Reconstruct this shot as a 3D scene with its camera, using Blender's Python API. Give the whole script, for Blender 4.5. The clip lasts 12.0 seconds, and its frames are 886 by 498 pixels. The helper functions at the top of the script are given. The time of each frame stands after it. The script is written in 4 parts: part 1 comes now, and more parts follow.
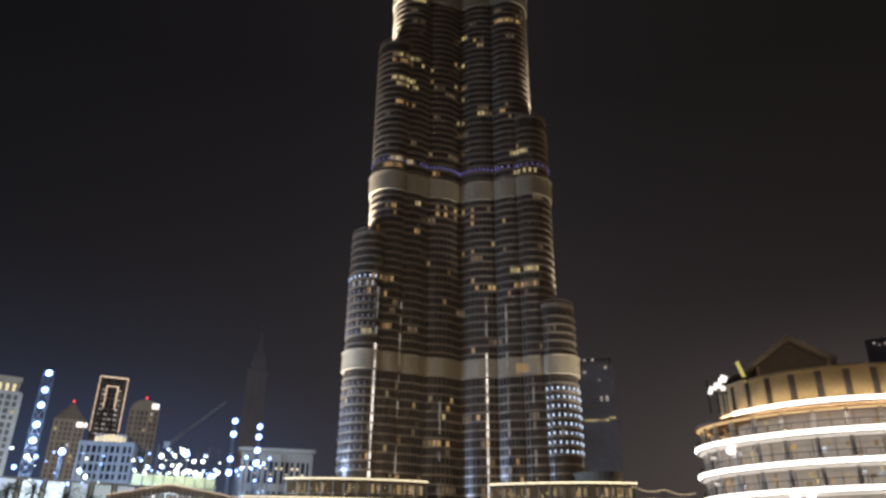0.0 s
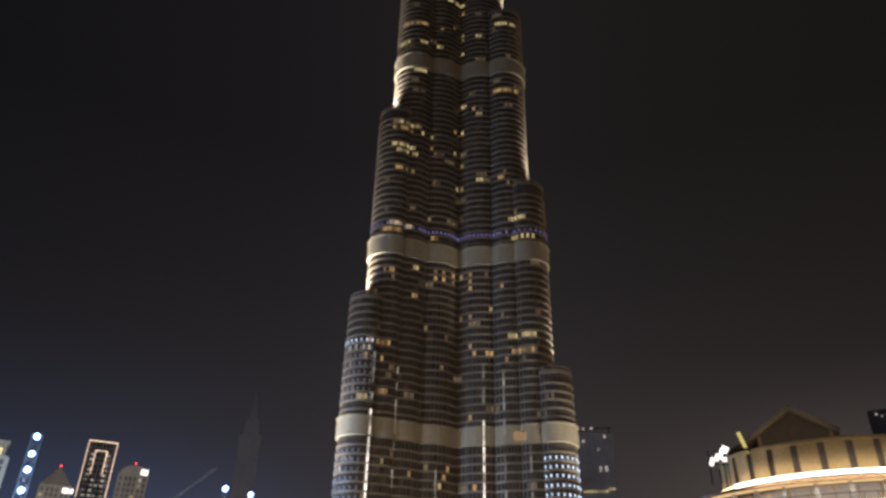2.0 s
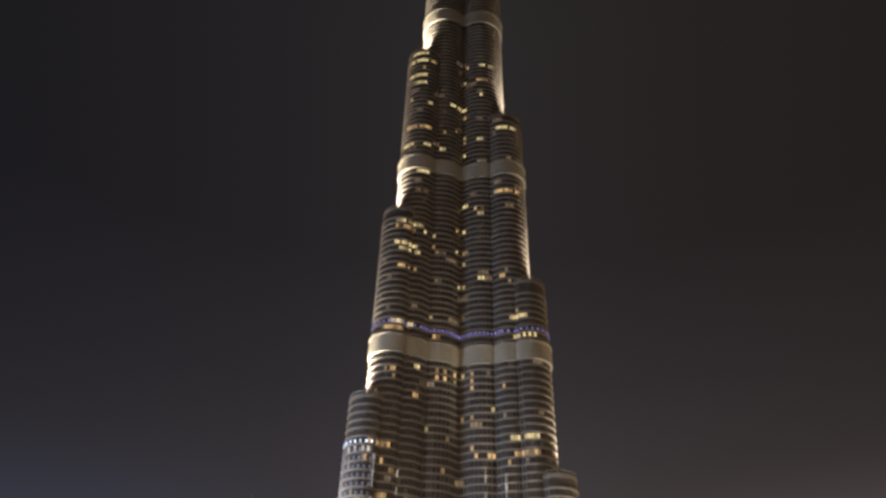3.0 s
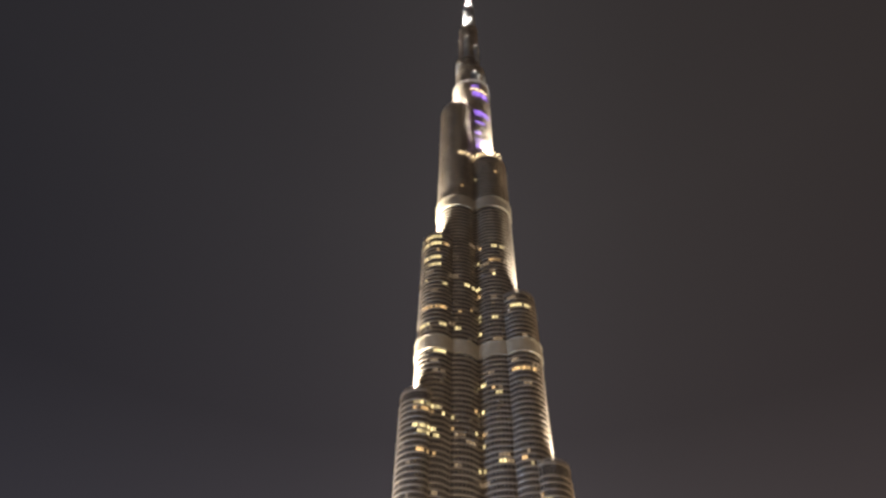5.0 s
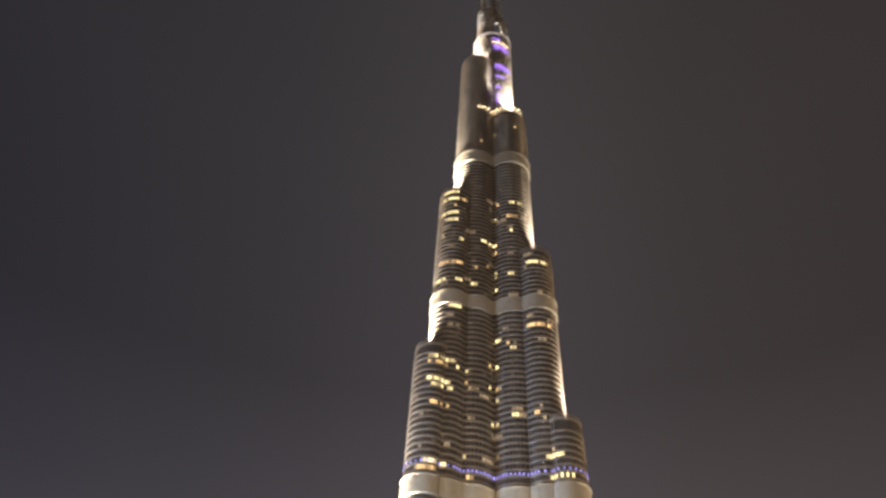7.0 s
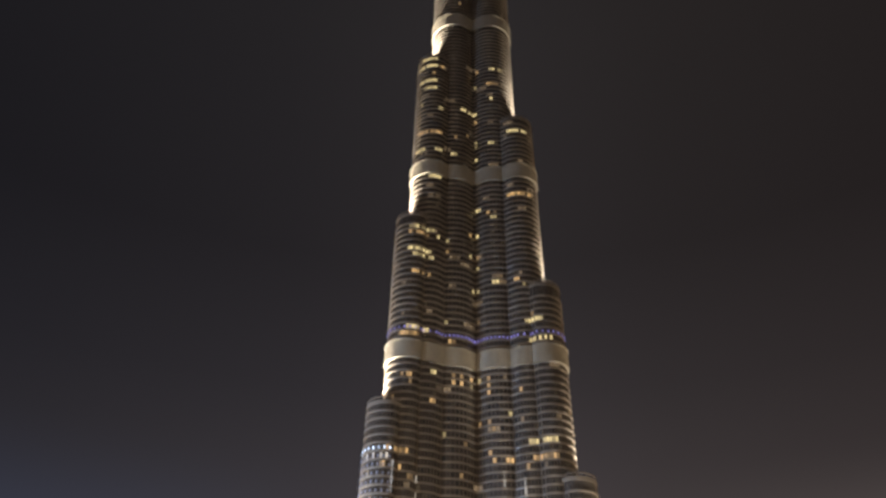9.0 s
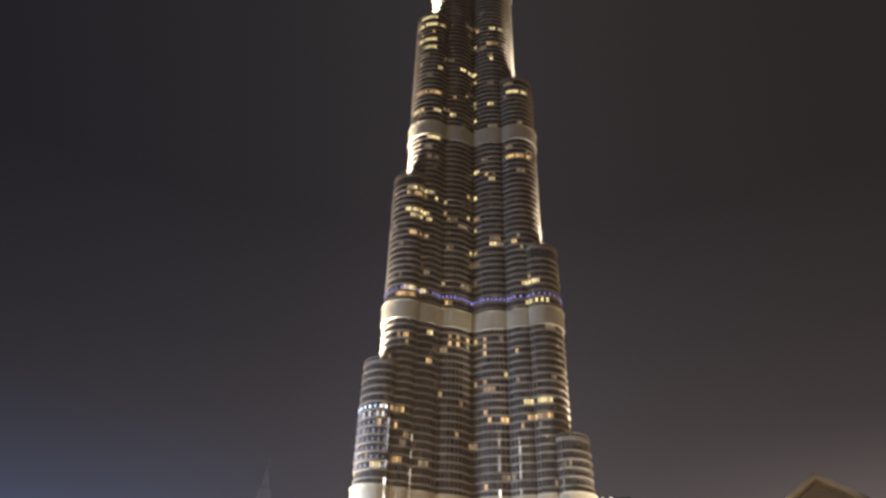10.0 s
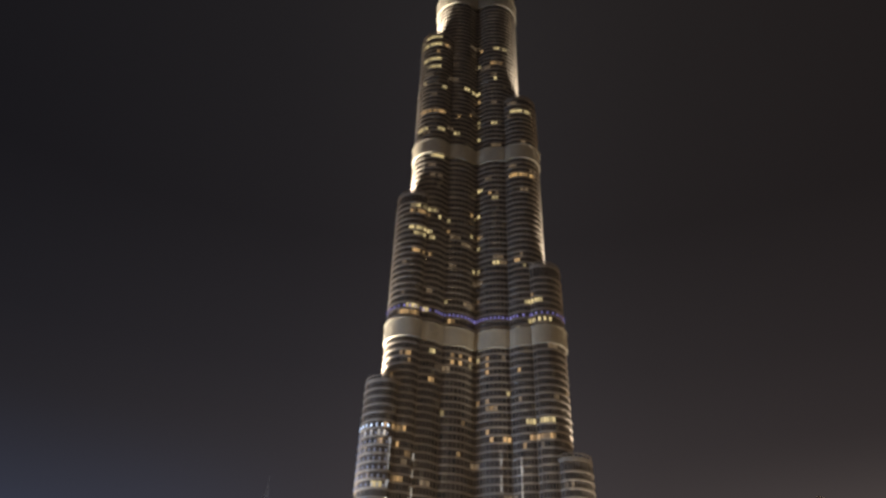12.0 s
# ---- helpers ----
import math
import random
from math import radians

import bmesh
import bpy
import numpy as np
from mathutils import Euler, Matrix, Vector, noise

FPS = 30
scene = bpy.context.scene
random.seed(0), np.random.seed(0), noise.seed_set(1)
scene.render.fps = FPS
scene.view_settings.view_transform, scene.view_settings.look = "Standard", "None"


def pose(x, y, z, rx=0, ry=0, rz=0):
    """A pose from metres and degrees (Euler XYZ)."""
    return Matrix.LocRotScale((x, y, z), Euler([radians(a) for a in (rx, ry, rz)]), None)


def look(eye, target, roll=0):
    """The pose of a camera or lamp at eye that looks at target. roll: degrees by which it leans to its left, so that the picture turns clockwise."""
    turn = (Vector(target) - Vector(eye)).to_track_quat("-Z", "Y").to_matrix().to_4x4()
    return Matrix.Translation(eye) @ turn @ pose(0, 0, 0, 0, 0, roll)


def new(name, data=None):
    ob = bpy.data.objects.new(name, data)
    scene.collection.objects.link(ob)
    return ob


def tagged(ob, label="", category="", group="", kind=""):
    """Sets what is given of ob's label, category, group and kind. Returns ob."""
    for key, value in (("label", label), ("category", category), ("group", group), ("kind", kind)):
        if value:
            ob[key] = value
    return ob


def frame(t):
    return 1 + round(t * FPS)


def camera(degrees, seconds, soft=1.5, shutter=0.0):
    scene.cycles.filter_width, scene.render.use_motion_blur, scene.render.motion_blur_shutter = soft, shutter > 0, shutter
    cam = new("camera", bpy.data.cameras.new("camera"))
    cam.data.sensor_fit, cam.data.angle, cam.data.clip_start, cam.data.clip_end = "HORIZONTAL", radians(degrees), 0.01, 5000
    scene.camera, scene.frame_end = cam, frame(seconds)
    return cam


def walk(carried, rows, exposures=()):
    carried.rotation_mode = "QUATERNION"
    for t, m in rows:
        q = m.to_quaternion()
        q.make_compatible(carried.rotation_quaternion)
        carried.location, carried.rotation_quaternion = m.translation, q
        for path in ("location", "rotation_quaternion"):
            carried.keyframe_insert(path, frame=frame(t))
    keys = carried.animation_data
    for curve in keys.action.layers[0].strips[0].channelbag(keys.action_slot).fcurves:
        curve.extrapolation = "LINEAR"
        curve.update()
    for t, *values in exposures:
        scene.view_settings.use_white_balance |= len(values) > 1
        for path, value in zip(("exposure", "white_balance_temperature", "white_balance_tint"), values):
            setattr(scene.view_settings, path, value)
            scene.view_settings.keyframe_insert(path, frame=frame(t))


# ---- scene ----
EYE = (0.0, 0.0, 1.7)


def aim(yaw, pitch, roll):
    a, p = radians(yaw), radians(pitch)
    way = Vector((-math.sin(a) * math.cos(p), math.cos(a) * math.cos(p), math.sin(p)))
    return look(EYE, Vector(EYE) + way * 100, roll)


cam = camera(62.33, 12.0, soft=2.9)
PATH = [
    (0.0, 1.47, 25.00, 0.68),
    (0.5, 1.50, 23.85, 1.01),
    (1.0, 0.81, 24.36, 0.92),
    (1.5, 1.02, 27.40, 1.00),
    (2.0, 1.38, 30.05, 1.27),
    (2.5, 1.18, 34.67, 1.38),
    (3.0, 1.78, 37.70, 1.75),
    (3.2, 2.17, 39.14, 1.85),
    (5.0, 4.09, 51.62, 1.53),
    (5.5, 4.57, 54.19, 1.91),
    (6.0, 5.60, 53.09, 3.21),
    (6.5, 5.77, 51.10, 3.52),
    (7.0, 5.89, 48.06, 4.03),
    (9.0, 3.14, 38.05, 1.26),
    (9.5, 4.05, 36.65, 1.95),
    (10.0, 2.82, 35.05, 1.70),
    (10.5, 3.69, 34.93, 2.32),
    (11.0, 3.41, 35.60, 2.25),
    (11.5, 3.06, 35.53, 2.30),
    (12.0, 3.17, 36.47, 2.32),
]
EXPOSURES = [(0.0, -0.3), (0.6, -0.3), (1.5, -0.6), (2.0, -0.2), (2.5, 0.2), (3.2, 0.8), (4.8, 1.6), (5.5, 1.85), (6.5, 1.95), (7.2, 1.9), (8.8, 0.65), (9.5, 0.95), (10.5, 1.25), (11.0, 1.3), (11.5, 1.0), (12.0, 0.45)]
walk(cam, [(t, aim(y, p, r)) for t, y, p, r in PATH], EXPOSURES)

# ---- world: hazy night sky over a lit city ----
world = bpy.data.worlds.new("night_sky")
scene.world = world
world.use_nodes = True
wt = world.node_tree
for n in list(wt.nodes):
    wt.nodes.remove(n)
w_out = wt.nodes.new("ShaderNodeOutputWorld")
w_bg = wt.nodes.new("ShaderNodeBackground")
w_tc = wt.nodes.new("ShaderNodeTexCoord")
w_sep = wt.nodes.new("ShaderNodeSeparateXYZ")
w_up = wt.nodes.new("ShaderNodeValToRGB")
w_side = wt.nodes.new("ShaderNodeValToRGB")
w_mapx = wt.nodes.new("ShaderNodeMapRange")
w_mix = wt.nodes.new("ShaderNodeMix")
w_mix.data_type, w_mix.blend_type = "RGBA", "MULTIPLY"
w_mix.inputs[0].default_value = 1.0
wt.links.new(w_tc.outputs["Generated"], w_sep.inputs[0])
wt.links.new(w_sep.outputs["Z"], w_up.inputs[0])
wt.links.new(w_sep.outputs["X"], w_mapx.inputs[0])
w_mapx.inputs[1].default_value, w_mapx.inputs[2].default_value = -0.6, 0.6
wt.links.new(w_mapx.outputs[0], w_side.inputs[0])
wt.links.new(w_up.outputs[0], w_mix.inputs[6])
wt.links.new(w_side.outputs[0], w_mix.inputs[7])


def span(value, a, b, c, d):
    node = wt.nodes.new("ShaderNodeMapRange")
    node.interpolation_type = "SMOOTHSTEP"
    for k, v in enumerate((a, b, c, d)):
        node.inputs[k + 1].default_value = v
    wt.links.new(value, node.inputs[0])
    return node.outputs[0]


# domes of city light low over the bright quarters: blue over the work site, warm over the mall
last = w_mix.outputs[2]
for x0, x1, top, tone in ((-0.1, -0.42, 0.39, (0.009, 0.017, 0.038)), (0.03, 0.4, 0.37, (0.037, 0.031, 0.028)), (-0.06, -0.3, 0.27, (0.012, 0.022, 0.052)), (0.24, 0.5, 0.36, (0.024, 0.02, 0.018))):
    both = wt.nodes.new("ShaderNodeMath")
    both.operation = "MULTIPLY"
    wt.links.new(span(w_sep.outputs["X"], x0, x1, 0.0, 1.0), both.inputs[0])
    wt.links.new(span(w_sep.outputs["Z"], 0.1, top, 1.0, 0.0), both.inputs[1])
    dome = wt.nodes.new("ShaderNodeMix")
    dome.data_type, dome.blend_type = "RGBA", "ADD"
    wt.links.new(both.outputs[0], dome.inputs[0])
    wt.links.new(last, dome.inputs[6])
    dome.inputs[7].default_value = (*tone, 1)
    last = dome.outputs[2]
wt.links.new(last, w_bg.inputs[0])
wt.links.new(w_bg.outputs[0], w_out.inputs[0])


def ramp(node, stops):
    el = node.color_ramp.elements
    while len(el) > 1:
        el.remove(el[-1])
    for k, (pos, col) in enumerate(stops):
        e = el[0] if k == 0 else el.new(pos)
        e.position, e.color = pos, (*col, 1)


ramp(w_up, [(0.0, (0.05, 0.043, 0.044)), (0.2, (0.036, 0.031, 0.032)), (0.3, (0.0285, 0.0248, 0.0262)), (0.45, (0.0182, 0.016, 0.0172)), (0.6, (0.0122, 0.0107, 0.0114)), (0.8, (0.0118, 0.0105, 0.0108)), (0.95, (0.0098, 0.0088, 0.009)), (1.0, (0.008, 0.0073, 0.0075))])
ramp(w_side, [(0.0, (0.54, 0.58, 0.68)), (0.3, (0.93, 0.94, 1.0)), (0.5, (1.32, 1.3, 1.31)), (0.7, (1.05, 1.0, 0.97)), (1.0, (0.82, 0.74, 0.69))])

TOWER = Vector((-1.0, 274.0, 0.0))


def lamp(name, kind, place, target, power, color, size=1.0, spread=60, blend=0.5):
    data = bpy.data.lights.new(name, kind)
    data.energy, data.color = power, color
    if kind == "SPOT":
        data.spot_size, data.spot_blend, data.shadow_soft_size = radians(spread), blend, size
    elif kind == "AREA":
        data.shape, data.size = "DISK", size
    else:
        data.shadow_soft_size = size
    ob = new(name, data)
    ob.matrix_world = look(place, target)
    return ob


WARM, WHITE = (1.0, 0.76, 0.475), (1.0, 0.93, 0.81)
# unseen floodlights added round the lake as fill that washes the tower
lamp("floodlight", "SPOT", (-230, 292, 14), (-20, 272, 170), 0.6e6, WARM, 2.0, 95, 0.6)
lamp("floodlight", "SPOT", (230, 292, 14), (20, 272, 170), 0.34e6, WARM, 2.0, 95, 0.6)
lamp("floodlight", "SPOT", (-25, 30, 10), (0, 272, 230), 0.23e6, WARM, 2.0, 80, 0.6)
# wash lights on the podium roof, aimed at the lowest pale band
lamp("podium_uplight", "SPOT", (-66, 246, 31), (-40, 252, 72), 2.4e5, WHITE, 0.5, 30, 0.8)
lamp("podium_uplight", "SPOT", (60, 236, 31), (38, 250, 73), 1.5e5, WHITE, 0.5, 26, 0.8)

# two unseen warm lamps added to brighten the lower facade
for sx, power in ((-26, 5e3), (24, 5e3)):
    lamp("podium_uplight", "SPOT", (sx, 220, 32.5), (sx * 0.75, 256, 50), power, WARM, 0.6, 100, 0.8)

# ---- materials ----


def material(name, color, rough=0.5, metal=0.0, vary=0.25, scale=0.6, bump=0.0, spec=0.5, fine=6.0, emit=None, strength=0.0, per_object=0.0):
    m = bpy.data.materials.new(name)
    m.use_nodes = True
    nt = m.node_tree
    b = nt.nodes["Principled BSDF"]
    b.inputs["Roughness"].default_value, b.inputs["Metallic"].default_value = rough, metal
    b.inputs["Specular IOR Level"].default_value = spec
    geo = nt.nodes.new("ShaderNodeNewGeometry")
    n1, n2 = nt.nodes.new("ShaderNodeTexNoise"), nt.nodes.new("ShaderNodeTexNoise")
    for n, s in ((n1, scale), (n2, scale * fine)):
        n.inputs["Scale"].default_value = s
        n.inputs["Detail"].default_value = 4
        nt.links.new(geo.outputs["Position"], n.inputs["Vector"])
    add = nt.nodes.new("ShaderNodeMath")
    nt.links.new(n1.outputs[0], add.inputs[0])
    nt.links.new(n2.outputs[0], add.inputs[1])
    rng = nt.nodes.new("ShaderNodeMapRange")
    rng.inputs[1].default_value, rng.inputs[2].default_value = 0.6, 1.4
    rng.inputs[3].default_value, rng.inputs[4].default_value = 1 - vary, 1 + vary
    nt.links.new(add.outputs[0], rng.inputs[0])
    mul = nt.nodes.new("ShaderNodeMix")
    mul.data_type, mul.blend_type = "RGBA", "MULTIPLY"
    mul.inputs[0].default_value = 1
    mul.inputs[6].default_value = (*color, 1)
    nt.links.new(rng.outputs[0], mul.inputs[7])
    nt.links.new(mul.outputs[2], b.inputs["Base Color"])
    if bump:
        bp = nt.nodes.new("ShaderNodeBump")
        bp.inputs["Strength"].default_value = bump
        nt.links.new(n2.outputs[0], bp.inputs["Height"])
        nt.links.new(bp.outputs[0], b.inputs["Normal"])
    if emit:
        b.inputs["Emission Color"].default_value = (*emit, 1)
        b.inputs["Emission Strength"].default_value = strength
        if per_object:
            info = nt.nodes.new("ShaderNodeObjectInfo")
            r2 = nt.nodes.new("ShaderNodeMapRange")
            r2.inputs[3].default_value, r2.inputs[4].default_value = strength * (1 - per_object), strength * (1 + per_object)
            nt.links.new(info.outputs["Random"], r2.inputs[0])
            mm = nt.nodes.new("ShaderNodeMath")
            mm.operation = "MULTIPLY"
            r3 = nt.nodes.new("ShaderNodeMapRange")
            r3.inputs[1].default_value, r3.inputs[2].default_value = 0.35, 0.65
            r3.inputs[3].default_value, r3.inputs[4].default_value = 0.45, 1.5
            nt.links.new(n2.outputs[0], r3.inputs[0])
            nt.links.new(r2.outputs[0], mm.inputs[0])
            nt.links.new(r3.outputs[0], mm.inputs[1])
            nt.links.new(mm.outputs[0], b.inputs["Emission Strength"])
        m.cycles.emission_sampling = "NONE"
    return m


def island_glow(name, color, low, high):
    """Dim rooms behind glass: each pane its own brightness."""
    m = material(name, (0.05, 0.05, 0.05), 0.2, emit=color, strength=1.0)
    nt = m.node_tree
    geo = nt.nodes.new("ShaderNodeNewGeometry")
    p = nt.nodes.new("ShaderNodeMath")
    p.operation = "POWER"
    p.inputs[1].default_value = 3.0
    r = nt.nodes.new("ShaderNodeMapRange")
    r.inputs[3].default_value, r.inputs[4].default_value = low, high
    nt.links.new(geo.outputs["Random Per Island"], p.inputs[0])
    nt.links.new(p.outputs[0], r.inputs[0])
    nt.links.new(r.outputs[0], nt.nodes["Principled BSDF"].inputs["Emission Strength"])
    return m


GLASS = material("tinted_curtain_glass", (0.11, 0.094, 0.084), 0.25, 0.0, 0.3, 0.25, 0.03, 0.7)
STEEL = material("satin_stainless_steel", (0.56, 0.48, 0.39), 0.3, 0.55, 0.25, 0.12, 0.02)
LOUVRE = material("pale_metal_louvre", (0.56, 0.49, 0.375), 0.5, 0.1, 0.15, 0.15, 0.05)
ROOF = material("pale_roof_paving", (0.3, 0.29, 0.27), 0.8, 0.0, 0.3, 0.3, 0.2)
SPIRE = material("brushed_spire_metal", (0.5, 0.5, 0.48), 0.35, 0.5, 0.2, 0.2, 0.05)
ROOM = island_glow("dim_rooms", (1.0, 0.72, 0.42), 0.002, 0.04)
WIN_WARM = material("lit_window_warm", (0.3, 0.25, 0.2), 0.3, emit=(1.0, 0.6, 0.24), strength=0.3, per_object=0.8, scale=0.8)
WIN_GOLD = material("lit_window_gold", (0.3, 0.25, 0.2), 0.3, emit=(1.0, 0.78, 0.36), strength=0.42, per_object=0.75, scale=0.8)
WIN_DIM = material("dim_window", (0.3, 0.25, 0.2), 0.3, emit=(1.0, 0.7, 0.4), strength=0.075, per_object=0.8, scale=0.8)
WIN_WHITE = material("lit_window_white", (0.3, 0.3, 0.3), 0.3, emit=(1.0, 0.88, 0.75), strength=0.42, per_object=0.5, scale=0.8)
LED_WHITE = material("led_white", (0.5, 0.5, 0.5), 0.4, emit=(1.0, 0.88, 0.76), strength=1.7, per_object=0.3, scale=0.05)
LED_DIM = material("led_dim", (0.5, 0.5, 0.5), 0.4, emit=(1.0, 0.85, 0.72), strength=0.16, per_object=0.3, scale=0.25)
LED_FAINT = material("led_faint", (0.5, 0.5, 0.5), 0.4, emit=(1.0, 0.85, 0.65), strength=0.16, per_object=0.3, scale=0.25)
LED_VIOLET = material("led_violet", (0.2, 0.2, 0.3), 0.4, emit=(0.36, 0.16, 1.0), strength=0.9, per_object=0.5)
LED_COOL = material("led_cool", (0.4, 0.4, 0.5), 0.4, emit=(0.62, 0.76, 1.0), strength=1.5, per_object=0.2, scale=0.2)
LED_COOL_DIM = material("led_cool_dim", (0.4, 0.4, 0.5), 0.4, emit=(0.7, 0.76, 1.0), strength=0.1, per_object=0.2, scale=0.2)
LED_LILAC = material("led_lilac", (0.3, 0.3, 0.45), 0.4, emit=(0.4, 0.34, 1.0), strength=0.45, per_object=0.3, scale=0.15)
BULB_WARM = material("warm_bulb", (0.5, 0.4, 0.3), 0.4, emit=(1.0, 0.75, 0.42), strength=1.6, per_object=0.6)
# deeper blue than the lamps, to colour the rim like their halo
FLOOD_BLUE = material("cold_floodlight", (0.5, 0.5, 0.5), 0.4, emit=(0.26, 0.42, 1.0), strength=10.0, per_object=0.3)
FLOOD_WHITE = material("white_floodlight", (0.5, 0.5, 0.5), 0.4, emit=(0.95, 1.0, 0.85), strength=6.0, per_object=0.3)
RED_BEACON = material("red_beacon", (0.4, 0.05, 0.05), 0.4, emit=(1.0, 0.05, 0.06), strength=4.0)
STRIP = material("mall_light_strip", (0.7, 0.7, 0.7), 0.4, emit=(1.0, 0.9, 0.82), strength=7.0)
STRIP.cycles.emission_sampling = "AUTO"
ROPE = material("canopy_light_rope", (0.7, 0.7, 0.6), 0.4, emit=(1.0, 0.84, 0.55), strength=3.4, per_object=0.2, scale=0.8)

# ---- mesh helpers ----


class Shape:
    """Vertices and faces of one mesh in the making."""

    def __init__(self):
        self.v, self.f = [], []

    def face(self, *pts):
        k = len(self.v)
        self.v.extend(tuple(p) for p in pts)
        self.f.append(tuple(range(k, k + len(pts))))

    def box(self, m, sx, sy, sz):
        """A box of that size standing on the origin of m."""
        k = len(self.v)
        for z in (0, sz):
            for x, y in ((-1, -1), (1, -1), (1, 1), (-1, 1)):
                self.v.append(tuple(m @ Vector((x * sx / 2, y * sy / 2, z))))
        for q in ((3, 2, 1, 0), (4, 5, 6, 7), (0, 1, 5, 4), (1, 2, 6, 5), (2, 3, 7, 6), (3, 0, 4, 7)):
            self.f.append(tuple(k + i for i in q))

    def ring(self, pts, z0, z1, out=0.0, closed=False, caps=False):
        """A wall over a plan line; out: also ledge faces from the line pushed out by that much, back to it."""
        n = len(pts)
        edge = push(pts, out, closed) if out else pts
        k = len(self.v)
        for p in edge:
            self.v.append((p[0], p[1], z0))
        for p in edge:
            self.v.append((p[0], p[1], z1))
        last = n if closed else n - 1
        for i in range(last):
            j = (i + 1) % n
            self.f.append((k + i, k + j, k + n + j, k + n + i))
        if out:
            g = len(self.v)
            for p in pts:
                self.v.append((p[0], p[1], z0))
            for p in pts:
                self.v.append((p[0], p[1], z1))
            for i in range(last):
                j = (i + 1) % n
                self.f.append((g + i, g + j, k + j, k + i))
                self.f.append((k + n + i, k + n + j, g + n + j, g + n + i))
        if caps:
            self.f.append(tuple(k + n + i for i in range(n)))

    def mesh(self, name, mat, smooth=False):
        me = bpy.data.meshes.new(name)
        me.from_pydata(self.v, [], self.f)
        me.materials.append(mat)
        if smooth:
            me.polygons.foreach_set("use_smooth", [True] * len(me.polygons))
        me.update()
        return me


def push(pts, d, closed=False):
    out, n = [], len(pts)
    for i, p in enumerate(pts):
        a = pts[i - 1] if (i or closed) else p
        b = pts[(i + 1) % n] if (i < n - 1 or closed) else p
        t = Vector((b[0] - a[0], b[1] - a[1]))
        t.normalize()
        out.append((p[0] + t.y * d, p[1] - t.x * d))
    return out


def part(name, shape, mat, parent, label="", kind="", smooth=False):
    ob = new(name, shape.mesh(name, mat, smooth) if isinstance(shape, Shape) else shape)
    ob.parent = parent
    return tagged(ob, label, "", "", kind)


def thing(name, label, category, place=(0, 0, 0), group="", kind=""):
    ob = new(name)
    ob.location = place
    return tagged(ob, label, category, group, kind)


def ball_mesh(name, r, mat):
    bm = bmesh.new()
    bmesh.ops.create_icosphere(bm, subdivisions=1, radius=r)
    me = bpy.data.meshes.new(name)
    bm.to_mesh(me)
    bm.free()
    me.materials.append(mat)
    return me


def polar(az, dist, z=0.0):
    """A place by its bearing to the left of north, in degrees, and its distance from the viewpoint."""
    a = radians(az)
    return Vector((-math.sin(a) * dist, math.cos(a) * dist, z))


def rise(el, dist):
    return math.tan(radians(el)) * dist + EYE[2]


# ---- ground and lake ----
GROUND = material("dark_paving", (0.12, 0.11, 0.1), 0.7, 0.0, 0.4, 0.05, 0.1)
WATER = material("night_lake_water", (0.01, 0.014, 0.016), 0.06, 0.0, 0.2, 0.3, 0.25)
s = Shape()
s.face((-4500, -4500, 0), (4500, -4500, 0), (4500, 4500, 0), (-4500, 4500, 0))
tagged(new("ground", s.mesh("ground", GROUND)), "dark city ground under the night sky", "ground", kind="structure")
s = Shape()
lake = [(95 * math.cos(a) * (1 + 0.1 * math.cos(3 * a)), 105 + 80 * math.sin(a), 0.03) for a in (k * math.tau / 72 for k in range(72))]
s.face(*lake)
tagged(new("water", s.mesh("water", WATER)), "dark still fountain lake before the tower", "lake", kind="structure")
s = Shape()
s.ring([(p[0], p[1]) for p in lake], 0.0, 0.5, 0.6, closed=True)
tagged(new("lake_kerb", s.mesh("lake_kerb", ROOF)), "low stone kerb round the lake", "kerb", kind="structure")

# ---- the tower ----
FLOOR = 3.05
BANDS = [(71.0, 77.0), (143.5, 150.8), (244.5, 252.3), (367.5, 377.0)]
RADII = [(39.5, 7.2), (31.8, 8.2), (24.0, 9.3), (11.6, 12.3)]
BULGE = 2.0
TURN = 4.5
LEFT_TOPS, RIGHT_TOPS, BACK_TOPS = (122.0, 215.5, 333.0, 501.0), (95.5, 179.5, 285.0, 425.0), (109.0, 197.0, 308.0, 462.0)
CORE_R = 13.4
tower = thing("skyscraper", "very tall stepped glass and steel skyscraper lit at night", "skyscraper", TOWER)


def wing_dir(angle):
    return Vector((math.sin(radians(angle)), -math.cos(radians(angle))))


WINGS = [(wing_dir(TURN - 60), LEFT_TOPS), (wing_dir(TURN + 60), RIGHT_TOPS), (wing_dir(TURN + 180), BACK_TOPS)]


def waist(u, r, w):
    """Half width of a tier behind its nose: it draws in to leave a groove."""
    return w - (1.7 if w < 9 else 0.8) * min(1.0, max(0.0, (r - u) / 4.0))


def tier_plan(axis, r, w):
    """The outline of one wing tier: side, rounded nose, other side; anticlockwise round the tower."""
    side = Vector((-axis.y, axis.x))
    pts = []
    for u in np.arange(0, r, 1.5):
        pts.append(axis * float(u) - side * waist(float(u), r, w))
    n = 24
    for k in range(n + 1):
        a = -math.pi / 2 + math.pi * k / n
        ca, sa = max(math.cos(a), 0.0) ** (2 / BULGE), abs(math.sin(a)) ** (2 / BULGE)
        pts.append(axis * (r + w * ca) + side * math.copysign(w * sa, a))
    for u in np.arange(r - 1.5, -0.1, -1.5):
        pts.append(axis * float(max(u, 0)) + side * waist(float(u), r, w))
    return [(p.x, p.y) for p in pts]


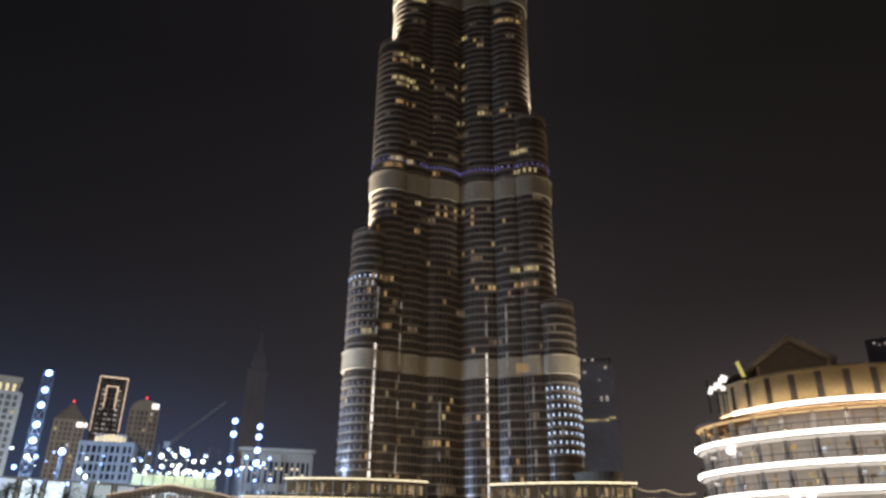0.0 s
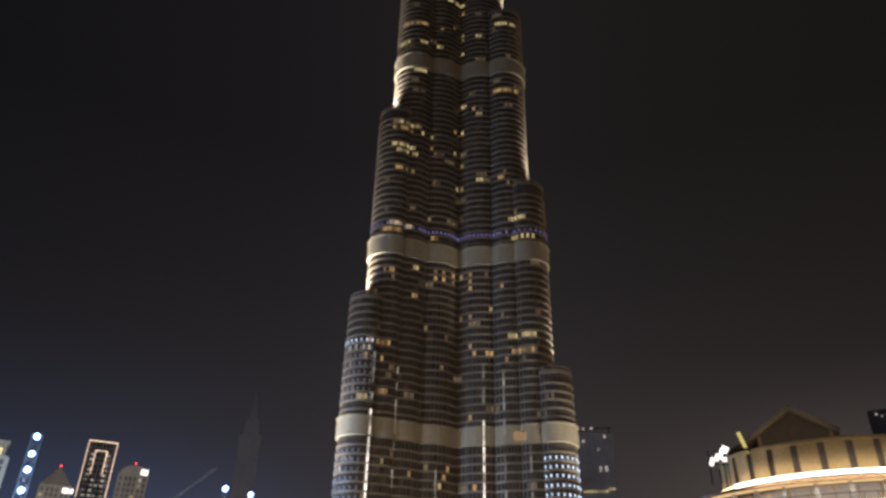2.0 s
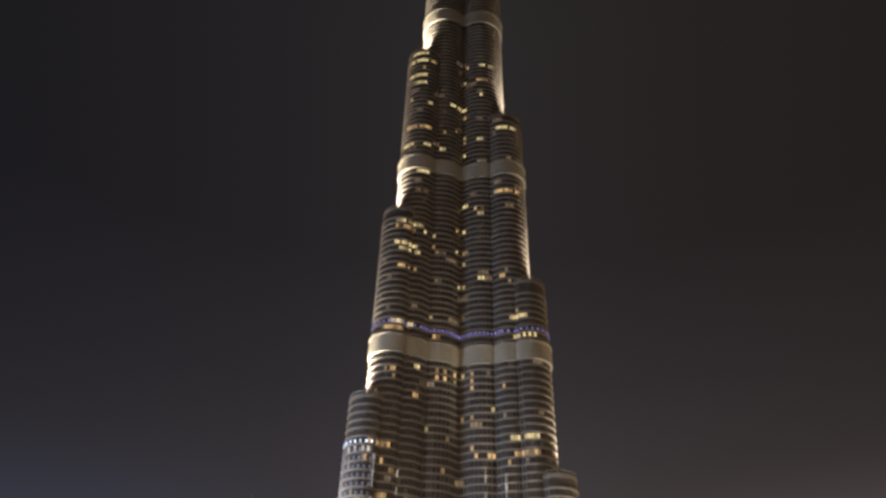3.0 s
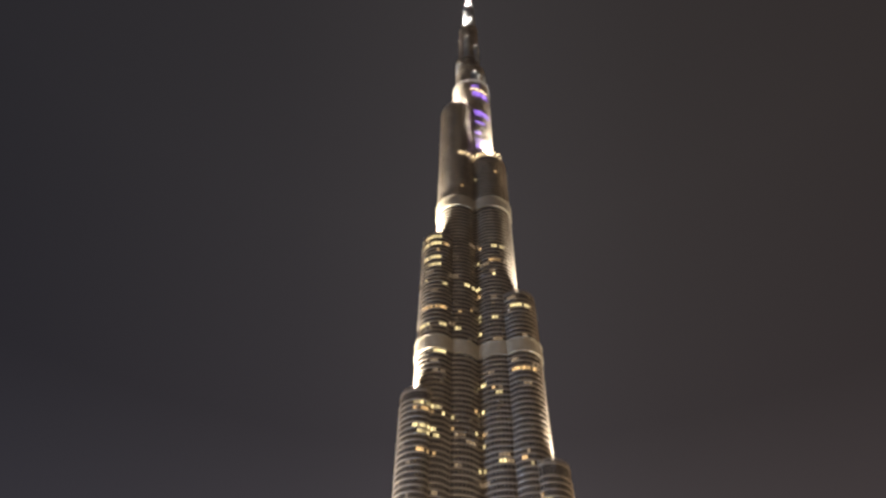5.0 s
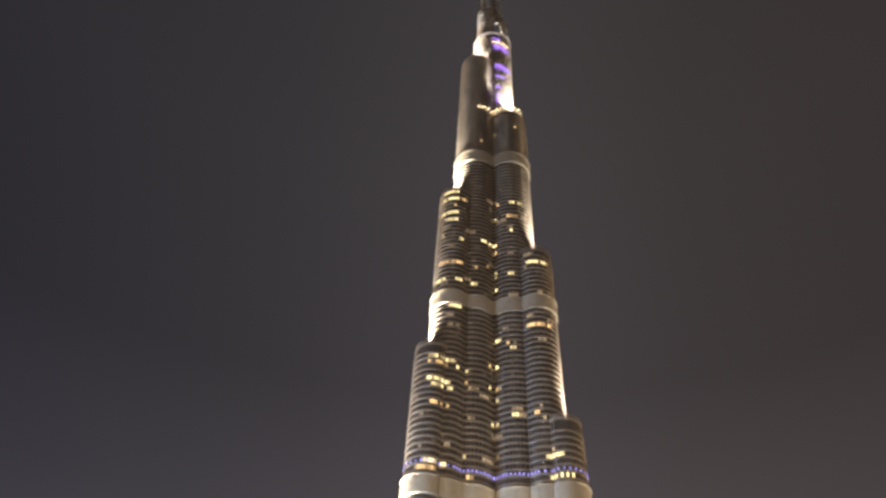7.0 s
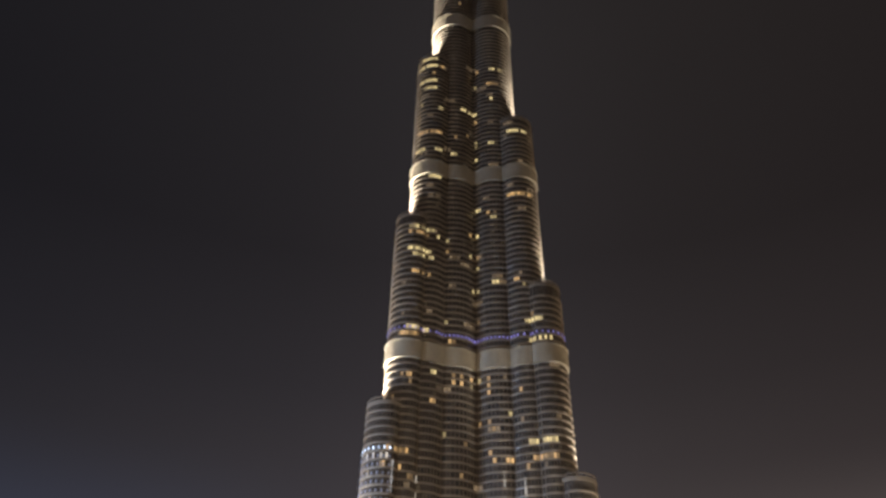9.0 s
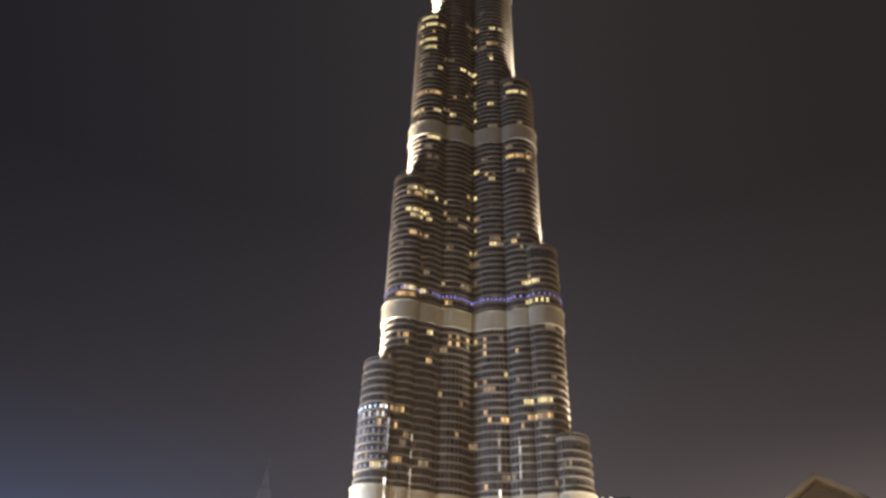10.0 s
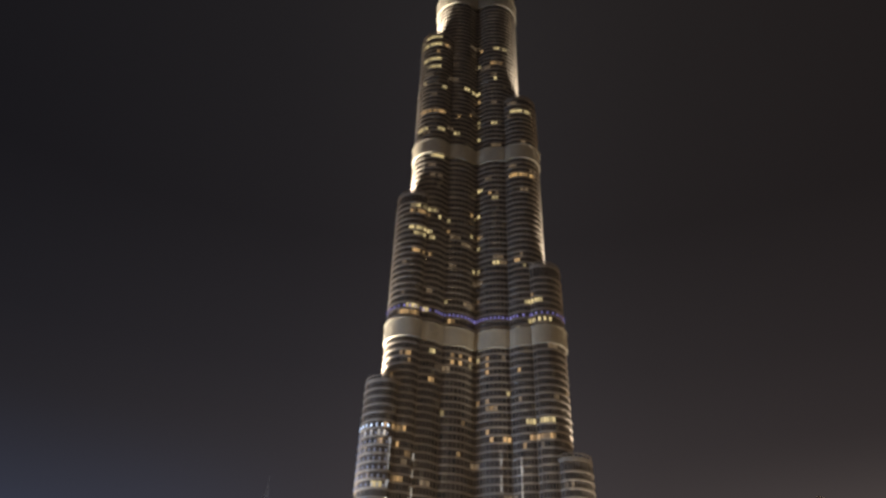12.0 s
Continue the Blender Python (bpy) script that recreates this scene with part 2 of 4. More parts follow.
def inside(p, axis, r, w):
    q = Vector(p)
    u, v = q.dot(axis), q.dot(Vector((-axis.y, axis.x)))
    if u < 0:
        return False
    if u <= r:
        return abs(v) < waist(u, r, w)
    return ((u - r) / w) ** BULGE + abs(v / w) ** BULGE < 1


def covered(p, z, skip):
    """Whether a point of the facade lies within another tier that reaches that height."""
    if math.hypot(*p) < CORE_R - 0.3 and z < 520:
        return True
    for wi, (axis, tops) in enumerate(WINGS):
        for ti, (r, w) in enumerate(RADII):
            if (wi, ti) != skip and z < tops[ti] and inside(p, axis, r, w):
                return True
    return False


def bands_in(z0, z1):
    return [(a, b) for a, b in BANDS if a >= z0 and b <= z1]


def skip_band(z):
    return any(a - 1 < z + FLOOR / 2 < b + 1 for a, b in BANDS)


def facade(owner_name, pts, z0, z1, closed, skip, label, dim=0.16):
    """Glass wall with floor ledges, mullions, pale mechanical bands, terrace and parapet. Returns the tier and its open segments."""
    s = Shape()
    s.ring(pts, z0, z1, closed=closed)
    s.f.append(tuple(range(len(pts), 2 * len(pts))))
    tier = part(owner_name, s, GLASS, tower, label)
    n = len(pts)
    segs = [(i, (i + 1) % n) for i in range(n if closed else n - 1)]
    runs = []
    for i, j in segs:
        mid = ((pts[i][0] + pts[j][0]) / 2, (pts[i][1] + pts[j][1]) / 2)
        d = Vector((pts[j][0] - pts[i][0], pts[j][1] - pts[i][1]))
        runs.append((i, j, mid, d))
    ledge, rooms, fins, heights = Shape(), Shape(), Shape(), []
    single = skip[0] in (0, 1) and skip[1] in (0, 1)
    floors = int((z1 - z0) / FLOOR)
    for k in range(floors):
        z = z0 + k * FLOOR
        if skip_band(z):
            continue
        if single:
            heights.append(z)
        else:
            ledge.ring(pts, z, z + 0.62, 0.5, closed)
        for i, j, mid, d in runs:
            if random.random() > dim or mid[1] > 14 or covered(mid, z + 1, skip):
                continue
            nrm = Vector((d.y, -d.x)).normalized() * 0.12
            a, b = Vector(pts[i]) + nrm + d * 0.12, Vector(pts[j]) + nrm - d * 0.12
            rooms.face((a.x, a.y, z + 0.75), (b.x, b.y, z + 0.75), (b.x, b.y, z + 2.6), (a.x, a.y, z + 2.6))
    for i, j, mid, d in runs:
        if covered(pts[i], z1 - 2, skip) and covered(pts[i], z0 + 2, skip):
            continue
        nrm = Vector((d.y, -d.x)).normalized()
        m = Matrix.Translation((pts[i][0], pts[i][1], z0)) @ Matrix.Rotation(math.atan2(nrm.y, nrm.x), 4, "Z") @ Matrix.Translation((0.12, 0, 0))
        fins.box(m, 0.2, 0.07, z1 - z0)
    if single:
        one = Shape()
        one.ring(pts, 0.0, 0.62, 0.5, closed)
        ledge_mesh = one.mesh("floor_ledge", STEEL)
        for z in heights:
            ob = part("floor_ledge", ledge_mesh, None, tier)
            ob.location = (0, 0, z)
    else:
        part("floor_ledge", ledge, STEEL, tier, "brushed steel floor edges", kind="stuff")
    part("mullion", fins, STEEL, tier, "thin upright steel fins", kind="stuff")
    if rooms.f:
        part("dim_window", rooms, ROOM, tier, "dim windows of rooms behind the glass", kind="stuff")
    for a, b in bands_in(z0, z1):
        band = Shape()
        band.ring(pts, a, b, 0.95, closed)
        band.ring(pts, a - 0.4, a, 1.05, closed)
        band.ring(pts, b, b + 0.4, 1.3, closed)
        outer = push(pts, 0.95, closed)
        for i, j, mid, d in runs:
            if covered(pts[i], a + 1, skip):
                continue
            nrm = Vector((d.y, -d.x)).normalized()
            band.box(Matrix.Translation((*outer[i], a)) @ Matrix.Rotation(math.atan2(nrm.y, nrm.x), 4, "Z"), 0.24, 0.1, b - a)
        for z in np.arange(a + 1.2, b - 0.3, 1.2):
            band.ring(outer, float(z), float(z) + 0.12, 0.1, closed)
        part("mechanical_band", band, LOUVRE, tier, "pale louvred mechanical floor band")
    rail = Shape()
    rail.ring(pts, z1, z1 + 1.4, 0.35, closed)
    rail.ring(push(pts, -0.4, closed), z1, z1 + 1.4, closed=closed)
    rail.ring(pts, z1 + 2.4, z1 + 2.8, 0.2, closed)
    for i, j, mid, d in runs[::2]:
        rail.box(Matrix.Translation((*pts[i], z1)), 0.12, 0.12, 2.7)
    part("parapet", rail, STEEL, tier, "steel parapet and rail of the terrace")
    return tier, runs


PANES = []   # open facade segments: tier, place, direction, base and top
for wi, (axis, tops) in enumerate(WINGS):
    for ti, (r, w) in enumerate(RADII):
        plan = tier_plan(axis, r, w)
        tier, runs = facade("wing_tier", plan, 0.0, float(tops[ti]), False, (wi, ti), "rounded glass wing tier with steel floor edges")
        for i, j, mid, d in runs:
            if mid[1] < 6:
                PANES.append((tier, mid, d, (wi, ti), tops[ti]))


def round_plan(cx, cy, r, n=36, lobe=0.0):
    return [(cx + r * (1 + lobe * math.cos(3 * a + math.pi / 2)) * math.cos(a), cy + r * (1 + lobe * math.cos(3 * a + math.pi / 2)) * math.sin(a)) for a in (math.tau * k / n for k in range(n))]


core_plan = round_plan(0, 0, CORE_R, 48)
core, core_runs = facade("core", core_plan, 0.0, 470.0, True, (9, 9), "glass core between the three wings", 0.1)
for i, j, mid, d in core_runs:
    if mid[1] < -12:
        PANES.append((core, mid, d, (9, 9), 470))

UPPER = [(1, 0, 14.0, 430, 550, 0.04), (-3.5, 0, 11.3, 500, 530, 0.0), (1, 0, 11.8, 546, 583, 0.05), (-1.2, 0, 9.8, 580, 606, 0.03), (0.0, 0, 8.2, 600, 682, 0.05)]
for cx, cy, r, z0, z1, lobe in UPPER:
    facade("crown_tier", round_plan(cx, cy, r, 36, lobe), float(z0), float(z1), True, (9, 9), "narrow upper tier of the tower", 0.04)

for (r0, r1, z0, z1) in ((6.0, 5.0, 680, 742), (3.3, 2.0, 740, 797), (1.0, 0.4, 795, 843)):
    s = Shape()
    n = 20
    levels = 9
    for k in range(levels):
        f0, f1 = k / levels, (k + 1) / levels
        za, zb = z0 + (z1 - z0) * f0, z0 + (z1 - z0) * f1
        ra = r0 + (r1 - r0) * f0
        plan = round_plan(1, 0, ra, n, 0.06)
        s.ring(plan, za, zb, closed=True)
        s.ring(plan, zb - 0.5, zb, 0.18, closed=True)
    s.face(*[(p[0], p[1], z1) for p in plan])
    part("spire_section", s, SPIRE, tower, "stacked pale metal spire section")

# half tubes that step up round the crown, each with a lamp on its head
CROWN_LAMP = ball_mesh("crown_lamp", 0.7, LED_WHITE)
for ang, ring_r, r, z0, z1 in ((-70, 10.5, 3.6, 545, 566), (-20, 10.0, 3.6, 545, 574), (-150, 9.6, 3.4, 575, 594), (-40, 7.0, 3.0, 600, 632), (-110, 6.6, 2.8, 600, 652), (-165, 6.8, 2.8, 600, 668), (-60, 4.6, 2.2, 680, 704), (-140, 4.4, 2.0, 680, 722), (-20, 4.4, 2.0, 680, 692)):
    cx, cy = 1 + ring_r * math.cos(radians(ang)), ring_r * math.sin(radians(ang))
    s = Shape()
    plan = round_plan(cx, cy, r, 18)
    s.ring(plan, z0, z1, closed=True)
    s.f.append(tuple(18 + i for i in range(18)))
    for z in np.arange(z0 + 2, z1, 3.4):
        s.ring(plan, float(z), float(z) + 0.5, 0.25, closed=True)
    s.ring(plan, z1 - 0.3, z1 + 1.0, 0.3, closed=True)
    tube = part("crown_tube", s, SPIRE, tower, "rounded metal tube of the crown")
    ob = part("crown_lamp", CROWN_LAMP, None, tube)
    ob.location = (cx, cy - r, z1 + 1.0)
s = Shape()
s.ring(round_plan(1, 0, 14.6, 36, 0.04), 548.5, 549.6, 0.2, closed=True)
part("crown_light_ring", s, LED_DIM, tower, "pale ring of light round the crown")

# lit windows at the places where lamps burn
PANE_MESHES = {}
for key, mat in (("warm", WIN_WARM), ("gold", WIN_GOLD), ("white", WIN_WHITE), ("dim", WIN_DIM)):
    s = Shape()
    s.face((-0.62, 0, 0), (0.62, 0, 0), (0.62, 0, 1.95), (-0.62, 0, 1.95))
    PANE_MESHES[key] = s.mesh("lit_window", mat)


def pane_at(x, z, key):
    best = None
    for tier, mid, d, skip, top in PANES:
        if z > top - 0.5 or abs(mid[0] - x) > 0.85 or d.x < 0.15 or covered(mid, z, skip):
            continue
        if best is None or mid[1] < best[1][1]:
            best = (tier, mid, d)
    if best is None:
        return
    set_pane(*best, z, key)


def set_pane(tier, mid, d, z, key):
    nrm = Vector((d.y, -d.x)).normalized() * 0.2
    ob = new("lit_window", PANE_MESHES[key])
    ob.parent = tier
    zf = math.floor(z / FLOOR) * FLOOR + 0.74
    ob.matrix_basis = Matrix.Translation((mid[0] + nrm.x, mid[1] + nrm.y, zf)) @ Matrix.Rotation(math.atan2(d.y, d.x), 4, "Z") @ Matrix.Diagonal((min(0.95, d.length / 1.55), 1, 1, 1))


def pane_row(x0, x1, z, key, rng):
    """A run of lit windows along one floor."""
    for tier, mid, d, skip, top in PANES:
        if x0 <= mid[0] <= x1 and z < top - 0.5 and d.x > 0.1 and rng.random() > 0.12 and not covered(mid, z, skip):
            set_pane(tier, mid, d, z, key)


def windows(rows, keys):
    rng = random.Random(4)
    for n, (x, z, w) in enumerate(rows):
        x -= TOWER.x
        key = keys[n % len(keys)]
        if w > 4:
            pane_row(x - w / 2, x + w / 2, z, key, rng)
            continue
        count = max(1, round(w / 1.35))
        for k in range(count):
            if count > 5 and rng.random() < 0.15:
                continue
            pane_at(x + (k - (count - 1) / 2) * 1.3, z, key)


LOW = [(-25.9, 136.2, 4.9), (-15.4, 139.4, 1.1), (-8.2, 139.2, 1.1), (-5.3, 138.6, 1.1), (-2.0, 138.3, 1.6), (1.3, 139.4, 1.1), (5.1, 138.5, 1.3), (-8.1, 135.4, 1.1), (-5.3, 134.6, 1.1), (-2.2, 134.9, 1.6), (5.1, 134.6, 1.3), (5.0, 131.9, 1.3), (16.4, 133.7, 1.8), (12.4, 122.5, 1.7), (4.5, 119.4, 1.9), (5.6, 116.7, 1.5), (1.8, 119.0, 0.9), (-12.5, 114.8, 1.7), (-4.5, 109.8, 1.1), (4.9, 108.1, 1.7), (12.4, 104.6, 2.3), (24.0, 111.4, 10.7), (24.6, 103.9, 9.3), (-15.6, 126.5, 5.3), (-28.4, 104.5, 8.1), (-38.2, 97.4, 1.5), (-32.7, 97.6, 2.1), (-26.7, 97.7, 1.5), (-22.9, 96.8, 2.9), (-32.9, 85.3, 5.4), (-26.5, 85.5, 4.5), (4.7, 81.1, 1.9)]
MID = [(-23.5, 209.4, 11.2), (-23.2, 204.6, 10.1), (-23.5, 198.2, 10.0), (-23.2, 192.9, 9.9), (-23.4, 185.5, 9.7), (-12.5, 207.2, 2.0), (-15.9, 205.9, 2.0), (-12.3, 199.1, 2.0), (1.3, 227.1, 2.1), (8.7, 222.2, 2.1), (-1.3, 211.6, 1.5), (1.0, 211.8, 1.5), (-1.2, 199.4, 1.5), (1.1, 199.6, 1.5), (1.3, 193.8, 1.7), (8.5, 185.6, 2.2), (17.2, 184.4, 2.4), (-1.1, 181.3, 1.4), (0.8, 181.4, 1.4), (1.1, 166.6, 1.6), (-12.3, 162.5, 2.3), (-23.5, 157.8, 9.3), (-8.9, 152.9, 2.1), (24.5, 163.9, 7.5), (25.5, 153.8, 9.0), (-27.0, 153.8, 8.0), (16.5, 150.8, 1.6), (23.6, 181.5, 7.2)]
HIGH = [(-24.7, 330.2, 11.0), (-24.6, 326.0, 10.9), (-16.0, 325.2, 2.9), (-23.4, 311.7, 10.0), (-22.5, 305.2, 6.8), (-15.7, 292.5, 4.2), (-20.8, 273.8, 13.3), (-16.5, 260.2, 4.0), (-8.9, 260.2, 2.5), (-24.5, 259.5, 7.3), (2.2, 327.3, 1.9), (1.5, 316.7, 1.9), (-0.5, 295.8, 6.1), (-4.8, 292.8, 2.4), (1.6, 286.9, 1.8), (1.6, 273.3, 1.7), (1.6, 268.6, 1.7), (1.6, 260.0, 1.7), (-8.6, 274.0, 2.0), (8.8, 271.4, 2.9), (10.7, 327.9, 3.2), (14.6, 327.5, 2.6), (11.4, 315.8, 7.5), (10.3, 302.4, 1.8), (22.1, 275.8, 9.9), (21.0, 251.3, 10.0), (20.8, 234.6, 11.3), (20.7, 231.8, 11.2), (-16.8, 241.9, 8.2)]
windows(LOW, ["warm", "gold", "warm", "warm"])
windows(MID, ["gold", "warm", "gold"])
windows(HIGH, ["gold", "gold", "warm", "gold"])
rng = random.Random(11)
for k in range(60):
    pane_at(rng.uniform(-38, 38), rng.uniform(24, 64) if k < 38 else rng.uniform(80, 420), rng.choice(["warm", "warm", "gold"]))
# curtained rooms with a faint glow, in short runs along a floor
for k in range(90):
    x, z = rng.uniform(-39, 39), rng.uniform(22, 330)
    for n in range(rng.choice((1, 2, 2, 3, 4))):
        pane_at(x + n * 1.3, z, "dim")
for x in (-38.2, -35.4, -32.2, -30.6):
    pane_at(x, 101.0, "white")

# upright light lines on the lower wings
def light_line(x, z0, z1, mat, width, label):
    best = None
    for tier, mid, d, skip, top in PANES:
        if z1 > top or abs(mid[0] - x) > 0.9 or d.x < 0.1 or covered(mid, z0 + 1, skip):
            continue
        if best is None or mid[1] < best[1][1]:
            best = (tier, mid, d)
    if best is None:
        return
    tier, mid, d = best
    nrm = Vector((d.y, -d.x)).normalized() * 0.95
    s = Shape()
    z = z0
    while z < z1:
        if mat is LED_FAINT and random.random() < 0.35:
            z += FLOOR
            continue
        k = random.choice((0.35, 0.6, 1.0, 1.0, 1.35))
        s.box(Matrix.Translation((mid[0] + nrm.x, mid[1] + nrm.y, z)), width * k, 0.2, FLOOR * random.uniform(0.75, 1.0))
        z += FLOOR
    part("light_line", s, mat, tier, label, kind="stuff")


for x, z0, z1, mat, width, label in (
        (-28.6, 22, 79, LED_WHITE, 0.6, "white upright light line"), (-28.6, 80, 100, LED_FAINT, 0.5, "dim upright light line"),
        (10.0, 22, 79, LED_WHITE, 0.5, "white upright light line"), (10.0, 80, 100, LED_FAINT, 0.5, "dim upright light line"),
        (-20.6, 24, 96, LED_FAINT, 0.5, "dim upright light line"), (-12.0, 24, 60, LED_FAINT, 0.45, "dim upright light line"),
        (-6.0, 26, 60, LED_FAINT, 0.4, "dim upright light line"), (18.2, 22, 96, LED_FAINT, 0.55, "dim upright light line"),
        (26.4, 24, 68, LED_FAINT, 0.45, "dim upright light line"), (-41.2, 24, 66, LED_FAINT, 0.4, "dim upright light line"), (42.2, 24, 66, LED_FAINT, 0.4, "dim upright light line")):
    light_line(x, z0, z1, mat, width, label)


def led_panel(x0, x1, floors, mat, label):
    """Upright facade lights between the fins of several floors, about 1.4 m apart; one part for each tier."""
    found = {}
    for tier, mid, d, skip, top in PANES:
        if not x0 <= mid[0] <= x1 or d.x < 0.06:
            continue
        for k in floors:
            z = k * FLOOR + 0.85
            if z > top - 2 or covered(mid, z, skip):
                continue
            row = found.setdefault(tier.name, (tier, Shape(), {}))
            last = row[2].get(k)
            if last and math.hypot(last[0] - mid[0], last[1] - mid[1]) < 1.3:
                continue
            row[2][k] = mid
            nrm = Vector((d.y, -d.x)).normalized()
            row[1].box(Matrix.Translation((mid[0] + nrm.x * 0.55, mid[1] + nrm.y * 0.55, z)) @ Matrix.Rotation(math.atan2(d.y, d.x), 4, "Z"), 0.4, 0.18, 0.95)
    for tier, shape, last in found.values():
        part("facade_light", shape, mat, tier, label, kind="stuff")


# rows of facade lights that burn
led_panel(30.5, 45.0, range(14, 22), LED_COOL, "cold white facade lights between the fins")
led_panel(-45.0, -31.0, range(12, 22), LED_COOL_DIM, "faint cold facade lights between the fins")
led_panel(-42.0, -28.6, (34,), LED_COOL, "row of cold white facade lights")
led_panel(-42.0, -28.6, range(27, 34), LED_COOL_DIM, "faint cold facade lights between the fins")
led_panel(-36.5, 37.5, (51,), LED_LILAC, "wavy row of lilac facade lights above the pale band")

# a lit bay in the lowest pale band
s = Shape()
yb = min(mid[1] for tier, mid, d, skip, top in PANES if abs(mid[0] - 24.0) < 1.2 and not covered(mid, 74, skip))
for k in range(4):
    s.box(Matrix.Translation((21.6 + k * 1.5, yb - 1.25 + abs(k - 1.5) * 0.1, 71.6)), 1.35, 0.2, 3.0)
part("lit_louvre_bay", s, WIN_WARM, tower, "lit louvre bay in the pale band", kind="stuff")

# lamps along the high terrace and the violet rows above it


def front_y(x, z):
    ys = [mid[1] for tier, mid, d, skip, top in PANES if z < top + 4 and abs(mid[0] - x) < 1.2 and not covered(mid, z, skip)]
    return min(ys) if ys else -13.0


bulb = ball_mesh("terrace_lamp", 0.42, BULB_WARM)
for k in range(30):
    x = -8 + k * 0.95
    ob = part("terrace_lamp", bulb, None, tower)
    ob.location = (x, front_y(x, 428.0) - 0.7, 428.6 + 1.5 * math.sin(k * 2.1))
for k in range(13):
    x = 0.5 + k * 0.95
    ob = part("terrace_lamp", bulb, None, tower)
    ob.location = (x + 1, -math.sqrt(14.9 ** 2 - x * x) - 0.3, 531.0 + 1.2 * math.sin(k * 1.7))
for z, x0, x1 in ((443, 3, 12), (447, 3, 11), (452, 2.5, 11), (462, 2.5, 7), (478, 3, 10), (490, 2.5, 13), (494, 2.5, 13), (521, 1.5, 12.5), (524.5, 1.5, 11.5), (536, 0.5, 6.5)):
    s = Shape()
    for x in np.arange(x0, x1, 0.9):
        s.box(Matrix.Translation((float(x) + 1, -math.sqrt(14.9 ** 2 - float(x) ** 2) - 0.15, z)), 0.34, 0.3, 2.0)
    part("violet_light_row", s, LED_VIOLET, tower, "row of violet facade lights", kind="stuff")

# uplights on the terraces
for wi, power, lift in ((0, (1.0e5, 1.2e5, 1.4e5, 1.3e5), (18, 24, 28, 40)), (1, (3.5e4, 5e4, 7e4, 1.4e5), (40, 50, 60, 50))):
    axis, tops = WINGS[wi]
    out = Vector((-1, -0.3) if wi == 0 else (1, -0.05)).normalized()
    for ti in range(4):
        r, w = RADII[ti]
        base = axis * r + out * (w * 1.06 - 2.2)
        nxt = RADII[ti + 1] if ti < 3 else (3.0, 10.5)
        goal = axis * nxt[0] + out * nxt[1]
        z = tops[ti] + 1.8
        lamp("terrace_uplight", "SPOT", (TOWER.x + base.x, TOWER.y + base.y, z), (TOWER.x + goal.x, TOWER.y + goal.y, z + lift[ti]), power[ti], WHITE, 0.4, 62, 1.0)
for x, y, z, h, power in ((-9, -9, 551, 26, 1.2e5), (9, -9, 551, 25, 7e4), (-6.5, -6.5, 607, 30, 3e4), (6.5, -6, 585, 25, 2e4), (-7.0, -5.0, 684, 62, 2.0e5), (3.4, -3.6, 743, 34, 4.5e4), (-4.0, -3.8, 743, 34, 7.5e4), (-1.0, -2.4, 796, 44, 1.0e4), (-9, -14, 505, 22, 8e4), (11.5, -13.5, 437, 62, 5e4)):
    lamp("crown_uplight", "SPOT", (x, TOWER.y + y, z), (0, TOWER.y, z + h), power, (1, 0.96, 0.9), 0.3, 66, 0.9)

# ---- surroundings: materials ----
STONE = material("beige_stone_cladding", (0.42, 0.37, 0.3), 0.8, 0.0, 0.2, 0.15, 0.15)
PALE = material("pale_painted_render", (0.55, 0.54, 0.52), 0.75, 0.0, 0.2, 0.1, 0.15)
SCREEN = material("yellow_green_canvas", (0.5, 0.52, 0.3), 0.8, 0.0, 0.35, 0.5, 0.3)
DARKWALL = material("dark_tower_cladding", (0.2, 0.17, 0.15), 0.6, 0.0, 0.3, 0.1, 0.1)
PANE = material("dark_window_glass", (0.02, 0.025, 0.03), 0.12, 0.0, 0.3, 0.5, 0.02, 0.7)
GOLD = material("ochre_parapet_panel", (0.58, 0.44, 0.22), 0.6, 0.0, 0.18, 0.5, 0.15)
WOOD = material("warm_timber_soffit", (0.4, 0.25, 0.12), 0.55, 0.0, 0.3, 0.8, 0.2)
SLAB = material("white_slab_render", (0.7, 0.68, 0.65), 0.6, 0.0, 0.12, 0.6, 0.1)
BROWN = material("brown_roof_tile", (0.45, 0.36, 0.29), 0.75, 0.0, 0.3, 1.2, 0.3)
PODIUM_GLASS = material("dim_lit_shopfront", (0.1, 0.08, 0.06), 0.25, emit=(1.0, 0.7, 0.4), strength=0.07)
PODIUM_ROOM = island_glow("podium_rooms", (1.0, 0.74, 0.42), 0.05, 0.75)
MIDGLASS = material("brown_window_glass", (0.16, 0.14, 0.13), 0.35, 0.0, 0.3, 0.2, 0.05)
# glass and cladding of far towers: haze put into the base colour
HAZY_GLASS = material("haze_paled_glass", (0.36, 0.35, 0.36), 0.4, 0.0, 0.2, 0.05, 0.05)
HAZY = material("haze_paled_cladding", (0.42, 0.42, 0.46), 0.7, 0.0, 0.15, 0.05, 0.1)
IRON = material("dark_painted_steel", (0.06, 0.065, 0.075), 0.5, 0.5, 0.3, 1.0, 0.1)
BARK = material("palm_bark", (0.16, 0.11, 0.07), 0.9, 0.0, 0.4, 3.0, 0.5)
FROND = material("palm_frond", (0.09, 0.13, 0.035), 0.6, 0.0, 0.4, 2.0, 0.1)
INTERIOR = material("lit_shop_interior", (0.4, 0.36, 0.32), 0.5, emit=(1.0, 0.86, 0.74), strength=0.26)
# glow of rings added under the mall ceilings as fill
TERRACE_FILL = material("terrace_fill_glow", (0.6, 0.6, 0.6), 0.4, emit=(1.0, 0.88, 0.76), strength=0.9)
